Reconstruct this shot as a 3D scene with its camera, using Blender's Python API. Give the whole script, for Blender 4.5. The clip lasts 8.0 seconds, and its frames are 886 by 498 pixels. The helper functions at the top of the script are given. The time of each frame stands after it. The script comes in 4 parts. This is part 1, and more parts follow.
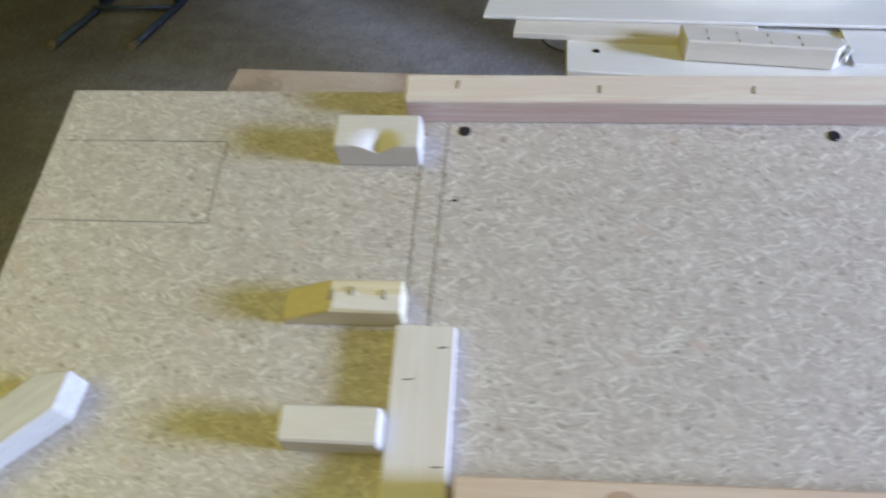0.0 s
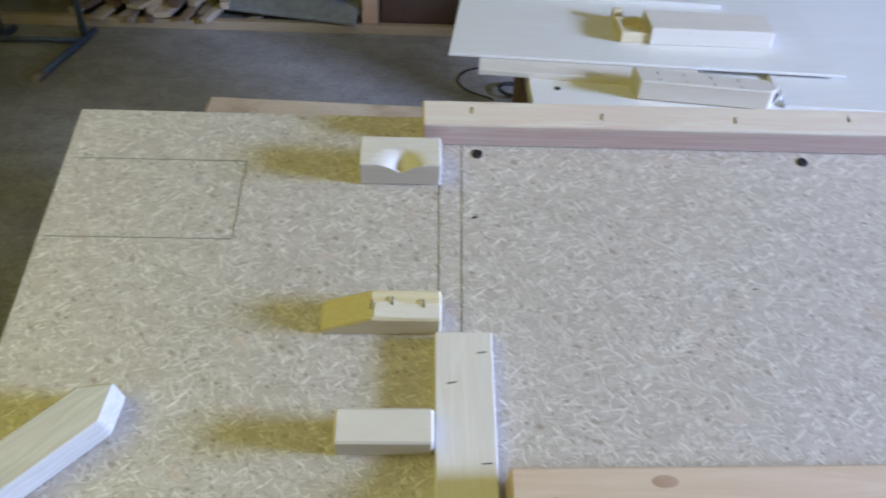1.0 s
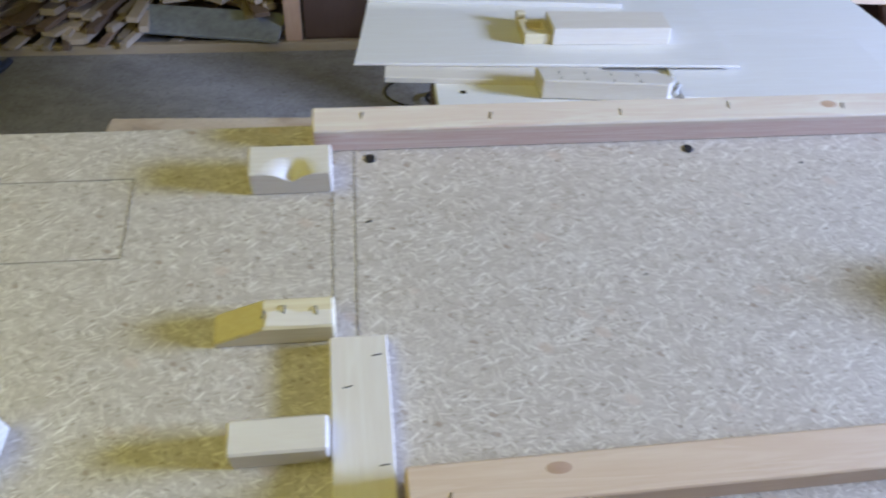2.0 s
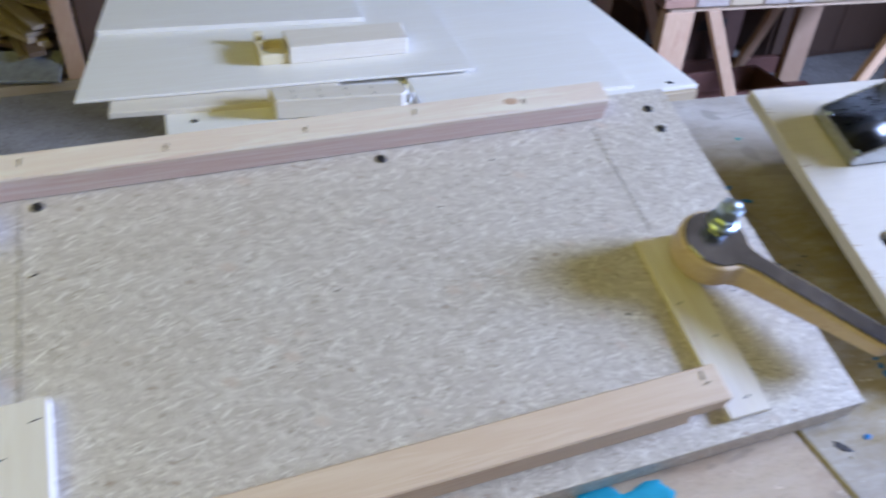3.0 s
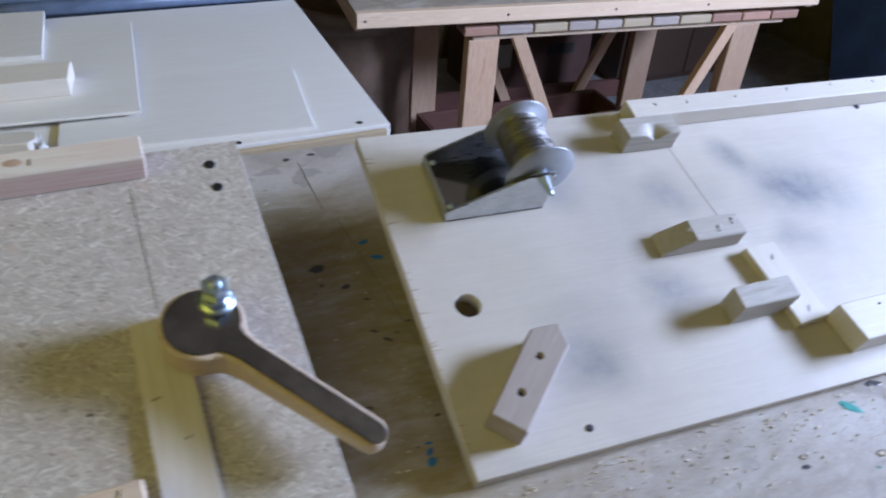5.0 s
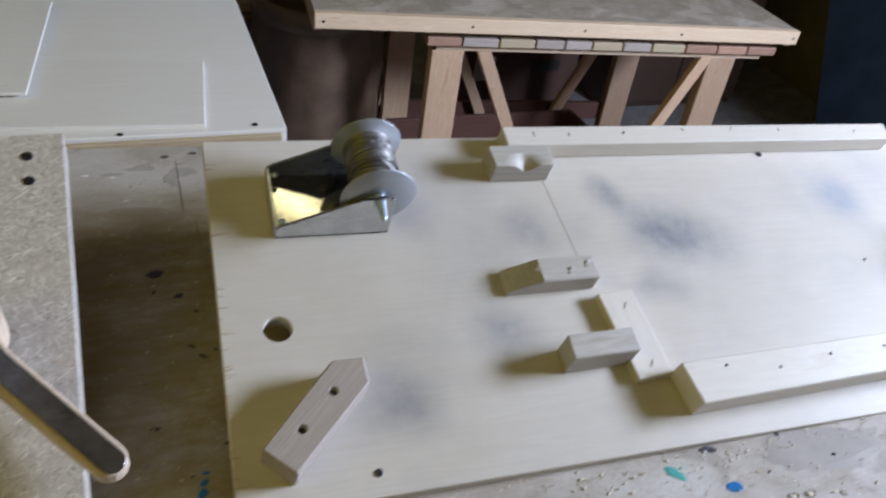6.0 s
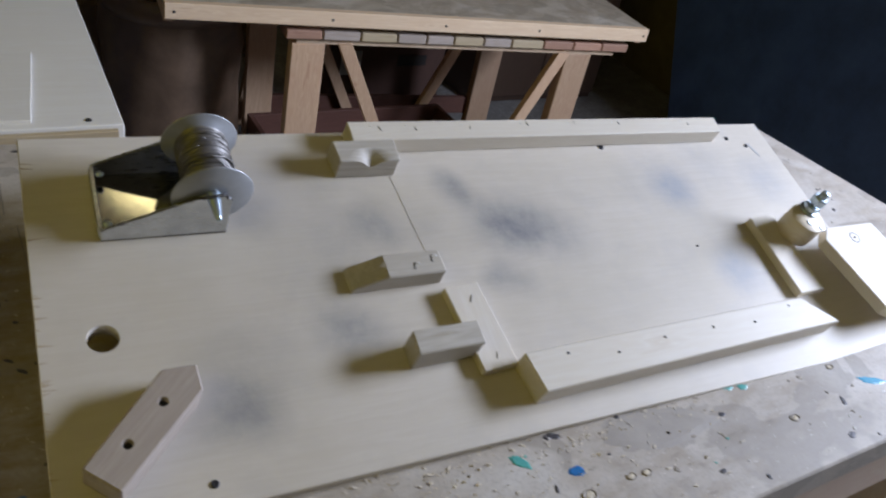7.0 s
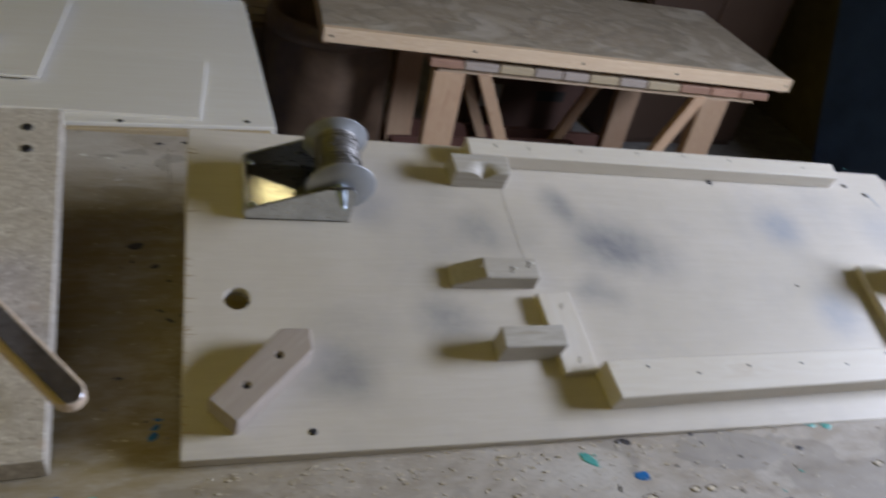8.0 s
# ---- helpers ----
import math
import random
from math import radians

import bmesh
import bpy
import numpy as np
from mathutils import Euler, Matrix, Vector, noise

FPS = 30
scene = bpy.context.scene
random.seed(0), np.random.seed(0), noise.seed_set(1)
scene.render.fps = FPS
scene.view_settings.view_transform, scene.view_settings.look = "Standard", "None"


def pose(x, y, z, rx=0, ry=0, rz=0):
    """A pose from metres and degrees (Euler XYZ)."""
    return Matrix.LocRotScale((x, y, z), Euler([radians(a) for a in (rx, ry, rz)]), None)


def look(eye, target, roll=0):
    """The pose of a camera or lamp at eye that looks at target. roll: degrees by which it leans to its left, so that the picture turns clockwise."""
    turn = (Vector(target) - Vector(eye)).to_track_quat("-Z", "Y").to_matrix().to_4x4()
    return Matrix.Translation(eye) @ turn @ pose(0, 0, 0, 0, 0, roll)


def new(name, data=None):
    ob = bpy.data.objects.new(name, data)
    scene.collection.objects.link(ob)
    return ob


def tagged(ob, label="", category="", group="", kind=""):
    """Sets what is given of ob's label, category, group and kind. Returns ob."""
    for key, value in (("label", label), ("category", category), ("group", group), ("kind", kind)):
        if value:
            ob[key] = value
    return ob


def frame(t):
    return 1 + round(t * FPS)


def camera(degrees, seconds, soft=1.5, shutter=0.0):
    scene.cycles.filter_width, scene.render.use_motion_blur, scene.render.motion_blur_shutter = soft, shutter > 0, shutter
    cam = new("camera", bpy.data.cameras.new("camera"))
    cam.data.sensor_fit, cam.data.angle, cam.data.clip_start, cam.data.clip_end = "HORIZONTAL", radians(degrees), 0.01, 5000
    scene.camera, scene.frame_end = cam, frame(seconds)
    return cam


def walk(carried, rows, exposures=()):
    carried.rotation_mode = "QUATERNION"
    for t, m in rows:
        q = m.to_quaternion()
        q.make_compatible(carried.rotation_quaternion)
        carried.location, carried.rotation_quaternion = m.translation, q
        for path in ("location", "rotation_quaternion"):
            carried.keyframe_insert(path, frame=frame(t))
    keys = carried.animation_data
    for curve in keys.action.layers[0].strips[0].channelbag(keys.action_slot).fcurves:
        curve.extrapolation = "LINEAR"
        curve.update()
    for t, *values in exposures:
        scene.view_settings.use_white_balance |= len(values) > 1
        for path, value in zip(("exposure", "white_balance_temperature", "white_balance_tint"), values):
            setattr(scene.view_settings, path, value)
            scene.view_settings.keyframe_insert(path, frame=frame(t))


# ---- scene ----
cam = camera(59.4, 8.0, soft=2.0, shutter=0.55)
PATH = [
    (0, (0.04, -0.482, 1.268), (-0.146, 0.958, -0.108), -3.7),
    (0.2, (-0.0148, -0.4934, 1.2664), (-0.1234, 0.8333, 0.0547), -2.18),
    (0.5, (-0.056, -0.502, 1.275), (-0.128, 0.98, -0.066), 0.6),
    (0.6, (-0.06, -0.505, 1.277), (-0.126, 0.987, -0.053), 0.2),
    (0.8, (-0.0565, -0.5167, 1.2735), (-0.0778, 0.8513, 0.1038), 1.44),
    (1, (-0.055, -0.522, 1.273), (0.038, 1.001, -0.02), 3.2),
    (1.2, (-0.055, -0.527, 1.273), (0.075, 0.997, -0.015), 3.7),
    (2.3, (0.017, -0.534, 1.269), (0.33, 0.992, 0.015), 2.2),
    (2.5, (0.041, -0.538, 1.27), (0.446, 0.975, 0.026), 2.7),
    (2.7, (0.0667, -0.5401, 1.2679), (0.5049, 0.8133, 0.1650), 3.16),
    (3, (0.114, -0.547, 1.273), (0.687, 0.928, 0.05), 3.0),
    (3.1, (0.137, -0.544, 1.279), (0.731, 0.913, 0.044), 2.4),
    (3.5, (0.201, -0.559, 1.274), (0.913, 0.865, 0.064), 3.0),
    (3.7, (0.2451, -0.5647, 1.2761), (0.9160, 0.7128, 0.2001), 4.13),
    (4, (0.292, -0.566, 1.279), (1.034, 0.862, 0.092), 4.8),
    (4.3, (0.3334, -0.5725, 1.2771), (0.9723, 0.7318, 0.2137), 3.09),
    (4.5, (0.369, -0.575, 1.278), (1.072, 0.879, 0.099), 2.5),
    (4.7, (0.405, -0.577, 1.277), (1.119, 0.873, 0.099), 3.0),
    (5.8, (0.596, -0.61, 1.278), (1.292, 0.851, 0.103), 8.5),
    (6, (0.615, -0.606, 1.284), (1.323, 0.855, 0.116), 9.2),
    (6.2, (0.6317, -0.6003, 1.2942), (1.3135, 0.6964, 0.2484), 9.36),
    (6.5, (0.638, -0.594, 1.294), (1.521, 0.794, 0.157), 11.3),
    (7, (0.647, -0.611, 1.285), (1.629, 0.716, 0.156), 13.7),
    (7.2, (0.6621, -0.6362, 1.2929), (1.5153, 0.5754, 0.2710), 14.86),
    (7.5, (0.671, -0.664, 1.3), (1.534, 0.731, 0.157), 14.4),
    (7.8, (0.6567, -0.6839, 1.2967), (1.3572, 0.6329, 0.2890), 13.51),
    (8, (0.639, -0.686, 1.304), (1.331, 0.821, 0.186), 12.9),
]
EXPOSURES = [(0.0, 0.78, 5200, 16.5), (1.0, 0.78, 5000, 16.5), (2.5, 0.80, 5080, 16.5), (3.0, 0.80, 5100, 16.5), (3.5, 0.78, 5120, 16), (4.0, 0.70, 5170, 15.5), (4.5, 0.42, 5200, 15.5), (6.0, 0.04, 6200, 9), (6.5, -0.20, 6350, 9.5), (7.0, -0.41, 6500, 9.5), (8.0, -0.56, 6650, 9)]
walk(cam, [(t, look(eye, target, roll)) for t, eye, target, roll in PATH], EXPOSURES)

# ---- light ----
world = bpy.data.worlds.new("world")
scene.world = world
world.use_nodes = True
wn = world.node_tree.nodes
sky = wn.new("ShaderNodeTexSky")
sky.sky_type, sky.sun_disc, sky.sun_elevation, sky.sun_rotation = "NISHITA", False, radians(35), radians(90)
world.node_tree.links.new(sky.outputs[0], wn["Background"].inputs[0])
wn["Background"].inputs[1].default_value = 0.05


def area(name, eye, target, sx, sy, watts, colour):
    data = bpy.data.lights.new(name, "AREA")
    data.shape, data.size, data.size_y, data.energy, data.color = "RECTANGLE", sx, sy, watts, colour
    ob = new(name, data)
    ob.matrix_world = look(eye, target)
    return ob


area("window_daylight", (2.81, -0.56, 1.59), (0.4, -0.15, 0.9), 0.70, 0.38, 103, (0.67, 0.755, 1.0))
# Unseen yellow fill light, added to warm the shadows and left-hand faces.
area("ceiling_lamp_glow", (-0.85, -0.7, 2.72), (0.1, -0.3, 0.5), 2.0, 2.0, 22, (1.0, 0.84, 0.05))

# ---- materials ----


def material(name, rough=0.6, metal=0.0):
    m = bpy.data.materials.new(name)
    m.use_nodes = True
    b = m.node_tree.nodes["Principled BSDF"]
    b.inputs["Roughness"].default_value, b.inputs["Metallic"].default_value = rough, metal
    return m, m.node_tree.nodes, m.node_tree.links, b


def rgb(c):
    return (c[0], c[1], c[2], 1.0)


def mapped(n, l, scale, turn=0.0, source="Object", move=(0, 0, 0)):
    tc, mp = n.new("ShaderNodeTexCoord"), n.new("ShaderNodeMapping")
    mp.inputs["Scale"].default_value, mp.inputs["Location"].default_value = scale, move
    src = tc.outputs[source]
    if turn:
        rot = n.new("ShaderNodeMapping")
        rot.inputs["Rotation"].default_value = (0, 0, turn)
        l.new(src, rot.inputs["Vector"])
        src = rot.outputs[0]
    l.new(src, mp.inputs["Vector"])
    return mp.outputs[0]


def noise_tex(n, l, vec, scale, detail=4.0, rough=0.6, distort=0.0):
    t = n.new("ShaderNodeTexNoise")
    t.inputs["Scale"].default_value, t.inputs["Detail"].default_value = scale, detail
    t.inputs["Roughness"].default_value, t.inputs["Distortion"].default_value = rough, distort
    l.new(vec, t.inputs["Vector"])
    return t.outputs["Fac"]


def ramp(n, l, fac, stops):
    r = n.new("ShaderNodeValToRGB")
    e = r.color_ramp.elements
    while len(e) < len(stops):
        e.new(0.5)
    for k, (p, c) in enumerate(stops):
        e[k].position, e[k].color = p, rgb(c)
    l.new(fac, r.inputs[0])
    return r.outputs[0]


def mix(n, l, fac, a, b, how="MIX"):
    x = n.new("ShaderNodeMix")
    x.data_type, x.blend_type = "RGBA", how
    for value, socket in ((fac, x.inputs[0]), (a, x.inputs[6]), (b, x.inputs[7])):
        if isinstance(value, (int, float)):
            socket.default_value = value
        elif isinstance(value, tuple):
            socket.default_value = rgb(value)
        else:
            l.new(value, socket)
    return x.outputs[2]


def bump(n, l, b, fac, strength, dist):
    t = n.new("ShaderNodeBump")
    t.inputs["Strength"].default_value, t.inputs["Distance"].default_value = strength, dist
    l.new(fac, t.inputs["Height"])
    l.new(t.outputs[0], b.inputs["Normal"])


def wood(name, light, dark, along="x", rough=0.55, tint=None, grain=1.0, vary=0.12, turn=0.0):
    """Planed softwood: growth rings stretched along one axis, fine fibres, blotches, and a tone of its own for each piece."""
    m, n, l, b = material(name, rough)
    st = {"x": (1.0, 14.0, 14.0), "y": (14.0, 1.0, 14.0), "z": (14.0, 14.0, 1.0)}[along]
    v = mapped(n, l, st, turn)
    rings = noise_tex(n, l, v, 5.5 * grain, 3, 0.55, 1.2)
    fib = noise_tex(n, l, mapped(n, l, tuple(q * 5 for q in st), turn), 9 * grain, 2, 0.6)
    blot = noise_tex(n, l, mapped(n, l, (1, 1, 1)), 11, 3)
    c = ramp(n, l, rings, [(0.3, light), (0.52, tuple(0.5 * (p + q) for p, q in zip(light, dark))), (0.6, light), (0.72, dark), (0.8, light)])
    c = mix(n, l, ramp(n, l, fib, [(0.35, (0, 0, 0)), (0.75, (0.35, 0.35, 0.35))]), c, dark)
    c = mix(n, l, ramp(n, l, blot, [(0.35, (0, 0, 0)), (0.8, (0.3, 0.3, 0.3))]), c, tint or dark)
    oi = n.new("ShaderNodeObjectInfo")
    c = mix(n, l, 1.0, c, ramp(n, l, oi.outputs["Random"], [(0, (1 - vary,) * 3), (1, (1.0, 1.0, 1.0))]), "MULTIPLY")
    l.new(c, b.inputs["Base Color"])
    bump(n, l, b, fib, 0.25, 0.0006)
    return m


def flake_board(name):
    """Pressed particle board: pale chips lying every way in a grey-beige binder."""
    m, n, l, b = material(name, 0.46)
    b.inputs["Specular IOR Level"].default_value = 0.7
    fine = noise_tex(n, l, mapped(n, l, (1, 1, 1)), 420, 3, 0.75)
    broad = noise_tex(n, l, mapped(n, l, (1, 1, 1)), 9, 4, 0.6)
    c = ramp(n, l, fine, [(0.25, (0.37, 0.32, 0.26)), (0.5, (0.47, 0.42, 0.355)), (0.75, (0.56, 0.51, 0.435))])
    c = mix(n, l, ramp(n, l, broad, [(0.35, (0, 0, 0)), (0.7, (0.45, 0.45, 0.45))]), c, (0.44, 0.385, 0.31))
    mid = noise_tex(n, l, mapped(n, l, (1, 1.3, 1)), 75, 3, 0.65)
    c = mix(n, l, ramp(n, l, mid, [(0.45, (0, 0, 0)), (0.7, (0.5, 0.5, 0.5))]), c, (0.37, 0.315, 0.25))
    c = mix(n, l, ramp(n, l, mid, [(0.3, (0.4, 0.4, 0.4)), (0.48, (0, 0, 0))]), c, (0.60, 0.55, 0.47))
    bend = n.new("ShaderNodeTexNoise")
    bend.inputs["Scale"].default_value, bend.inputs["Detail"].default_value = 70, 1
    tcb = n.new("ShaderNodeTexCoord")
    l.new(tcb.outputs["Object"], bend.inputs["Vector"])
    for turn, sx, sy, cut_at, col in ((0.3, 210, 1250, 0.95, (0.58, 0.53, 0.455)), (1.2, 170, 1150, 0.955, (0.65, 0.61, 0.525)), (2.1, 240, 1300, 0.945, (0.55, 0.495, 0.415)), (0.75, 190, 1200, 0.962, (0.69, 0.65, 0.57)),
                                      (2.75, 240, 1150, 0.965, (0.34, 0.285, 0.22)), (1.65, 180, 1180, 0.955, (0.63, 0.58, 0.50)), (2.45, 130, 980, 0.972, (0.72, 0.68, 0.60)), (1.0, 320, 1100, 0.965, (0.31, 0.26, 0.20)),
                                      (2.9, 160, 1100, 0.965, (0.66, 0.62, 0.54)), (0.05, 200, 1200, 0.96, (0.61, 0.56, 0.48))):
        v = mapped(n, l, (sx * 1.02, sy * 0.95, sx), turn)
        wv = n.new("ShaderNodeVectorMath")
        wv.operation = "MULTIPLY_ADD"
        wv.inputs[1].default_value = (0.14, 0.14, 0.14)
        l.new(bend.outputs["Color"], wv.inputs[0])
        l.new(v, wv.inputs[2])
        vo = n.new("ShaderNodeTexVoronoi")
        vo.inputs["Scale"].default_value = 1.0
        l.new(wv.outputs[0], vo.inputs["Vector"])
        sep = n.new("ShaderNodeSeparateColor")
        l.new(vo.outputs["Color"], sep.inputs[0])
        on = ramp(n, l, sep.outputs[0], [(cut_at, (0, 0, 0)), (cut_at + 0.015, (0.9, 0.9, 0.9))])
        c = mix(n, l, on, c, col)
    for scale, at, col in ((230, 0.955, (0.17, 0.12, 0.08)), (130, 0.972, (0.24, 0.16, 0.10)), (60, 0.94, (0.50, 0.40, 0.31))):
        vo = n.new("ShaderNodeTexVoronoi")
        vo.inputs["Scale"].default_value = scale
        l.new(mapped(n, l, (1.0, 1.6, 1.0), 0.5), vo.inputs["Vector"])
        sep = n.new("ShaderNodeSeparateColor")
        l.new(vo.outputs["Color"], sep.inputs[0])
        near = ramp(n, l, vo.outputs["Distance"], [(0.25, (1, 1, 1)), (0.5, (0, 0, 0))])
        on = ramp(n, l, sep.outputs[0], [(at, (0, 0, 0)), (at + 0.01, (0.6, 0.6, 0.6))])
        c = mix(n, l, mix(n, l, 1.0, on, near, "MULTIPLY"), c, col)
    l.new(c, b.inputs["Base Color"])
    bump(n, l, b, fine, 0.3, 0.0007)
    return m


def spots(n, l, centres, space):
    """The sum of soft round spots: (x, y, radius, strength)."""
    total = None
    for x, y, r, s in centres:
        d = n.new("ShaderNodeVectorMath")
        d.operation = "DISTANCE"
        l.new(space, d.inputs[0])
        d.inputs[1].default_value = (x, y, 0)
        q = n.new("ShaderNodeMapRange")
        q.interpolation_type = "SMOOTHSTEP"
        q.inputs["From Min"].default_value, q.inputs["From Max"].default_value = r, 0.0
        q.inputs["To Max"].default_value = s
        l.new(d.outputs["Value"], q.inputs["Value"])
        if total is None:
            total = q.outputs[0]
        else:
            a = n.new("ShaderNodeMath")
            a.operation, a.use_clamp = "ADD", True
            l.new(total, a.inputs[0])
            l.new(q.outputs[0], a.inputs[1])
            total = a.outputs[0]
    return total


def sprayed_panel(name):
    """Pale sanded plywood with soft oversprayed smudges of blue-grey paint."""
    m, n, l, b = material(name, 0.52)
    b.inputs["Specular IOR Level"].default_value = 0.45
    v = mapped(n, l, (1, 1, 0), move=(0.44, -0.17, 0))
    grain = noise_tex(n, l, mapped(n, l, (2, 26, 1)), 6, 5, 0.65, 1.6)
    blot = noise_tex(n, l, mapped(n, l, (1, 1, 1)), 7, 5, 0.62)
    cloud = noise_tex(n, l, mapped(n, l, (1, 1, 1), move=(3.1, 1.7, 0)), 24, 4, 0.6)
    c = ramp(n, l, grain, [(0.35, (0.60, 0.55, 0.475)), (0.65, (0.56, 0.505, 0.425))])
    c = mix(n, l, ramp(n, l, blot, [(0.4, (0, 0, 0)), (0.72, (0.6, 0.6, 0.6))]), c, (0.50, 0.45, 0.36))
    c = mix(n, l, ramp(n, l, cloud, [(0.5, (0, 0, 0)), (0.75, (0.35, 0.35, 0.35))]), c, (0.45, 0.42, 0.38))
    wob = n.new("ShaderNodeTexNoise")
    wob.inputs["Scale"].default_value, wob.inputs["Detail"].default_value = 16, 4
    off = n.new("ShaderNodeVectorMath")
    off.operation = "MULTIPLY_ADD"
    off.inputs[1].default_value, off.inputs[2].default_value = (0.018, 0.018, 0), (-0.009, -0.009, 0)
    l.new(v, wob.inputs["Vector"])
    l.new(wob.outputs["Color"], off.inputs[0])
    add = n.new("ShaderNodeVectorMath")
    l.new(v, add.inputs[0])
    l.new(off.outputs[0], add.inputs[1])
    grey = spots(n, l, SMUDGES, add.outputs[0])
    blue = spots(n, l, BLUE_SMUDGES, add.outputs[0])
    speck = noise_tex(n, l, mapped(n, l, (1, 1, 1)), 60, 4, 0.7)
    worn = ramp(n, l, speck, [(0.3, (0.7, 0.7, 0.7)), (0.65, (1.15, 1.15, 1.15))])
    c = mix(n, l, mix(n, l, 1.0, grey, worn, "MULTIPLY"), c, (0.20, 0.205, 0.215))
    c = mix(n, l, mix(n, l, 1.0, blue, worn, "MULTIPLY"), c, (0.20, 0.25, 0.34))
    l.new(c, b.inputs["Base Color"])
    bump(n, l, b, cloud, 0.10, 0.0005)
    return m


def worn_top(name, base, stain, dust, stain_shade=()):
    """Old worktop: scuffed paint and glue, rubbed-in dust and dark nicks."""
    m, n, l, b = material(name, 0.5)
    v = mapped(n, l, (1, 1, 1))
    big = noise_tex(n, l, v, 6, 5, 0.62, 0.5)
    mid = noise_tex(n, l, mapped(n, l, (1, 3, 1)), 26, 5, 0.7)
    fine = noise_tex(n, l, v, 260, 3, 0.7)
    c = ramp(n, l, big, [(0.36, base), (0.5, stain), (0.56, base), (0.68, dust)])
    c = mix(n, l, ramp(n, l, mid, [(0.42, (0, 0, 0)), (0.62, (0.38, 0.38, 0.38))]), c, dust)
    c = mix(n, l, ramp(n, l, mid, [(0.28, (0.7, 0.7, 0.7)), (0.36, (0, 0, 0))]), c, tuple(q * 0.35 for q in stain))
    c = mix(n, l, ramp(n, l, fine, [(0.3, (0.4, 0.4, 0.4)), (0.5, (0, 0, 0))]), c, tuple(q * 0.6 for q in base))
    patch = noise_tex(n, l, mapped(n, l, (1, 1.4, 1), move=(1.3, 2.2, 0)), 9, 3, 0.5, 1.0)
    c = mix(n, l, ramp(n, l, patch, [(0.56, (0, 0, 0)), (0.585, (0.6, 0.6, 0.6)), (0.7, (0.45, 0.45, 0.45))]), c, tuple(q * 0.62 for q in base))
    fleck = noise_tex(n, l, mapped(n, l, (1, 1.5, 1)), 120, 3, 0.7)
    c = mix(n, l, ramp(n, l, fleck, [(0.66, (0, 0, 0)), (0.70, (0.7, 0.7, 0.7))]), c, tuple(min(q * 1.25, 0.8) for q in dust))
    # Brown spots: wood stain, with shade painted into the same colour.
    if stain_shade:
        where = mapped(n, l, (1, 1, 0))
        rag = n.new("ShaderNodeMath")
        rag.operation = "MULTIPLY"
        l.new(spots(n, l, stain_shade, where), rag.inputs[0])
        l.new(ramp(n, l, mid, [(0.3, (1, 1, 1)), (0.72, (0.25, 0.25, 0.25))]), rag.inputs[1])
        c = mix(n, l, rag.outputs[0], c, (0.26, 0.195, 0.07))
    l.new(c, b.inputs["Base Color"])
    l.new(ramp(n, l, mid, [(0.3, (0.35,) * 3), (0.7, (0.7,) * 3)]), b.inputs["Roughness"])
    bump(n, l, b, mid, 0.3, 0.001)
    return m


def metal(name, col, rough, scratch=0.5, stain=0.25, full=1.0):
    m, n, l, b = material(name, rough, full)
    s = noise_tex(n, l, mapped(n, l, (8, 90, 40)), 9, 3, 0.7)
    t = noise_tex(n, l, mapped(n, l, (1, 1, 1)), 35, 4)
    c = ramp(n, l, t, [(0.35, col), (0.7, tuple(q * (1 - stain) for q in col))])
    l.new(c, b.inputs["Base Color"])
    l.new(ramp(n, l, s, [(0.3, (max(rough - 0.12 * scratch, 0.04),) * 3), (0.7, (rough + 0.25 * scratch,) * 3)]), b.inputs["Roughness"])
    bump(n, l, b, t, 0.05, 0.001)
    return m


def plain(name, col, rough=0.6, vary=0.3, scale=30.0, bump_m=0.0004):
    m, n, l, b = material(name, rough)
    t = noise_tex(n, l, mapped(n, l, (1, 1, 1)), scale, 5, 0.65)
    u = noise_tex(n, l, mapped(n, l, (1, 1, 1)), scale / 9, 3)
    c = ramp(n, l, t, [(0.3, tuple(q * (1 - vary) for q in col)), (0.7, tuple(min(q * (1 + vary), 1) for q in col))])
    c = mix(n, l, ramp(n, l, u, [(0.35, (0, 0, 0)), (0.75, (0.5, 0.5, 0.5))]), c, tuple(q * 0.7 for q in col))
    l.new(c, b.inputs["Base Color"])
    bump(n, l, b, t, 0.3, bump_m)
    return m


SMUDGES = [(0.420, -0.132, 0.060, 0.62), (0.455, -0.137, 0.055, 0.45), (0.490, -0.152, 0.05, 0.3), (0.405, -0.118, 0.035, 0.2), (0.380, -0.075, 0.030, 0.55), (0.390, -0.090, 0.026, 0.35), (0.281, -0.108, 0.034, 0.42), (0.292, -0.132, 0.030, 0.35), (0.255, -0.125, 0.05, 0.22),
           (0.390, -0.190, 0.030, 0.5), (0.415, -0.197, 0.028, 0.25), (0.227, -0.222, 0.042, 0.52), (0.250, -0.229, 0.035, 0.25), (0.131, -0.277, 0.042, 0.58), (0.136, -0.24, 0.07, 0.25), (0.173, -0.096, 0.035, 0.3), (0.242, -0.067, 0.035, 0.22),
           (0.216, -0.160, 0.08, 0.2), (0.10, -0.29, 0.03, 0.2), (0.33, -0.13, 0.05, 0.18)]
BLUE_SMUDGES = [(0.668, -0.099, 0.048, 0.45), (0.690, -0.216, 0.052, 0.5), (0.825, -0.095, 0.055, 0.3), (0.65, -0.09, 0.08, 0.12), (0.74, -0.06, 0.08, 0.14)]

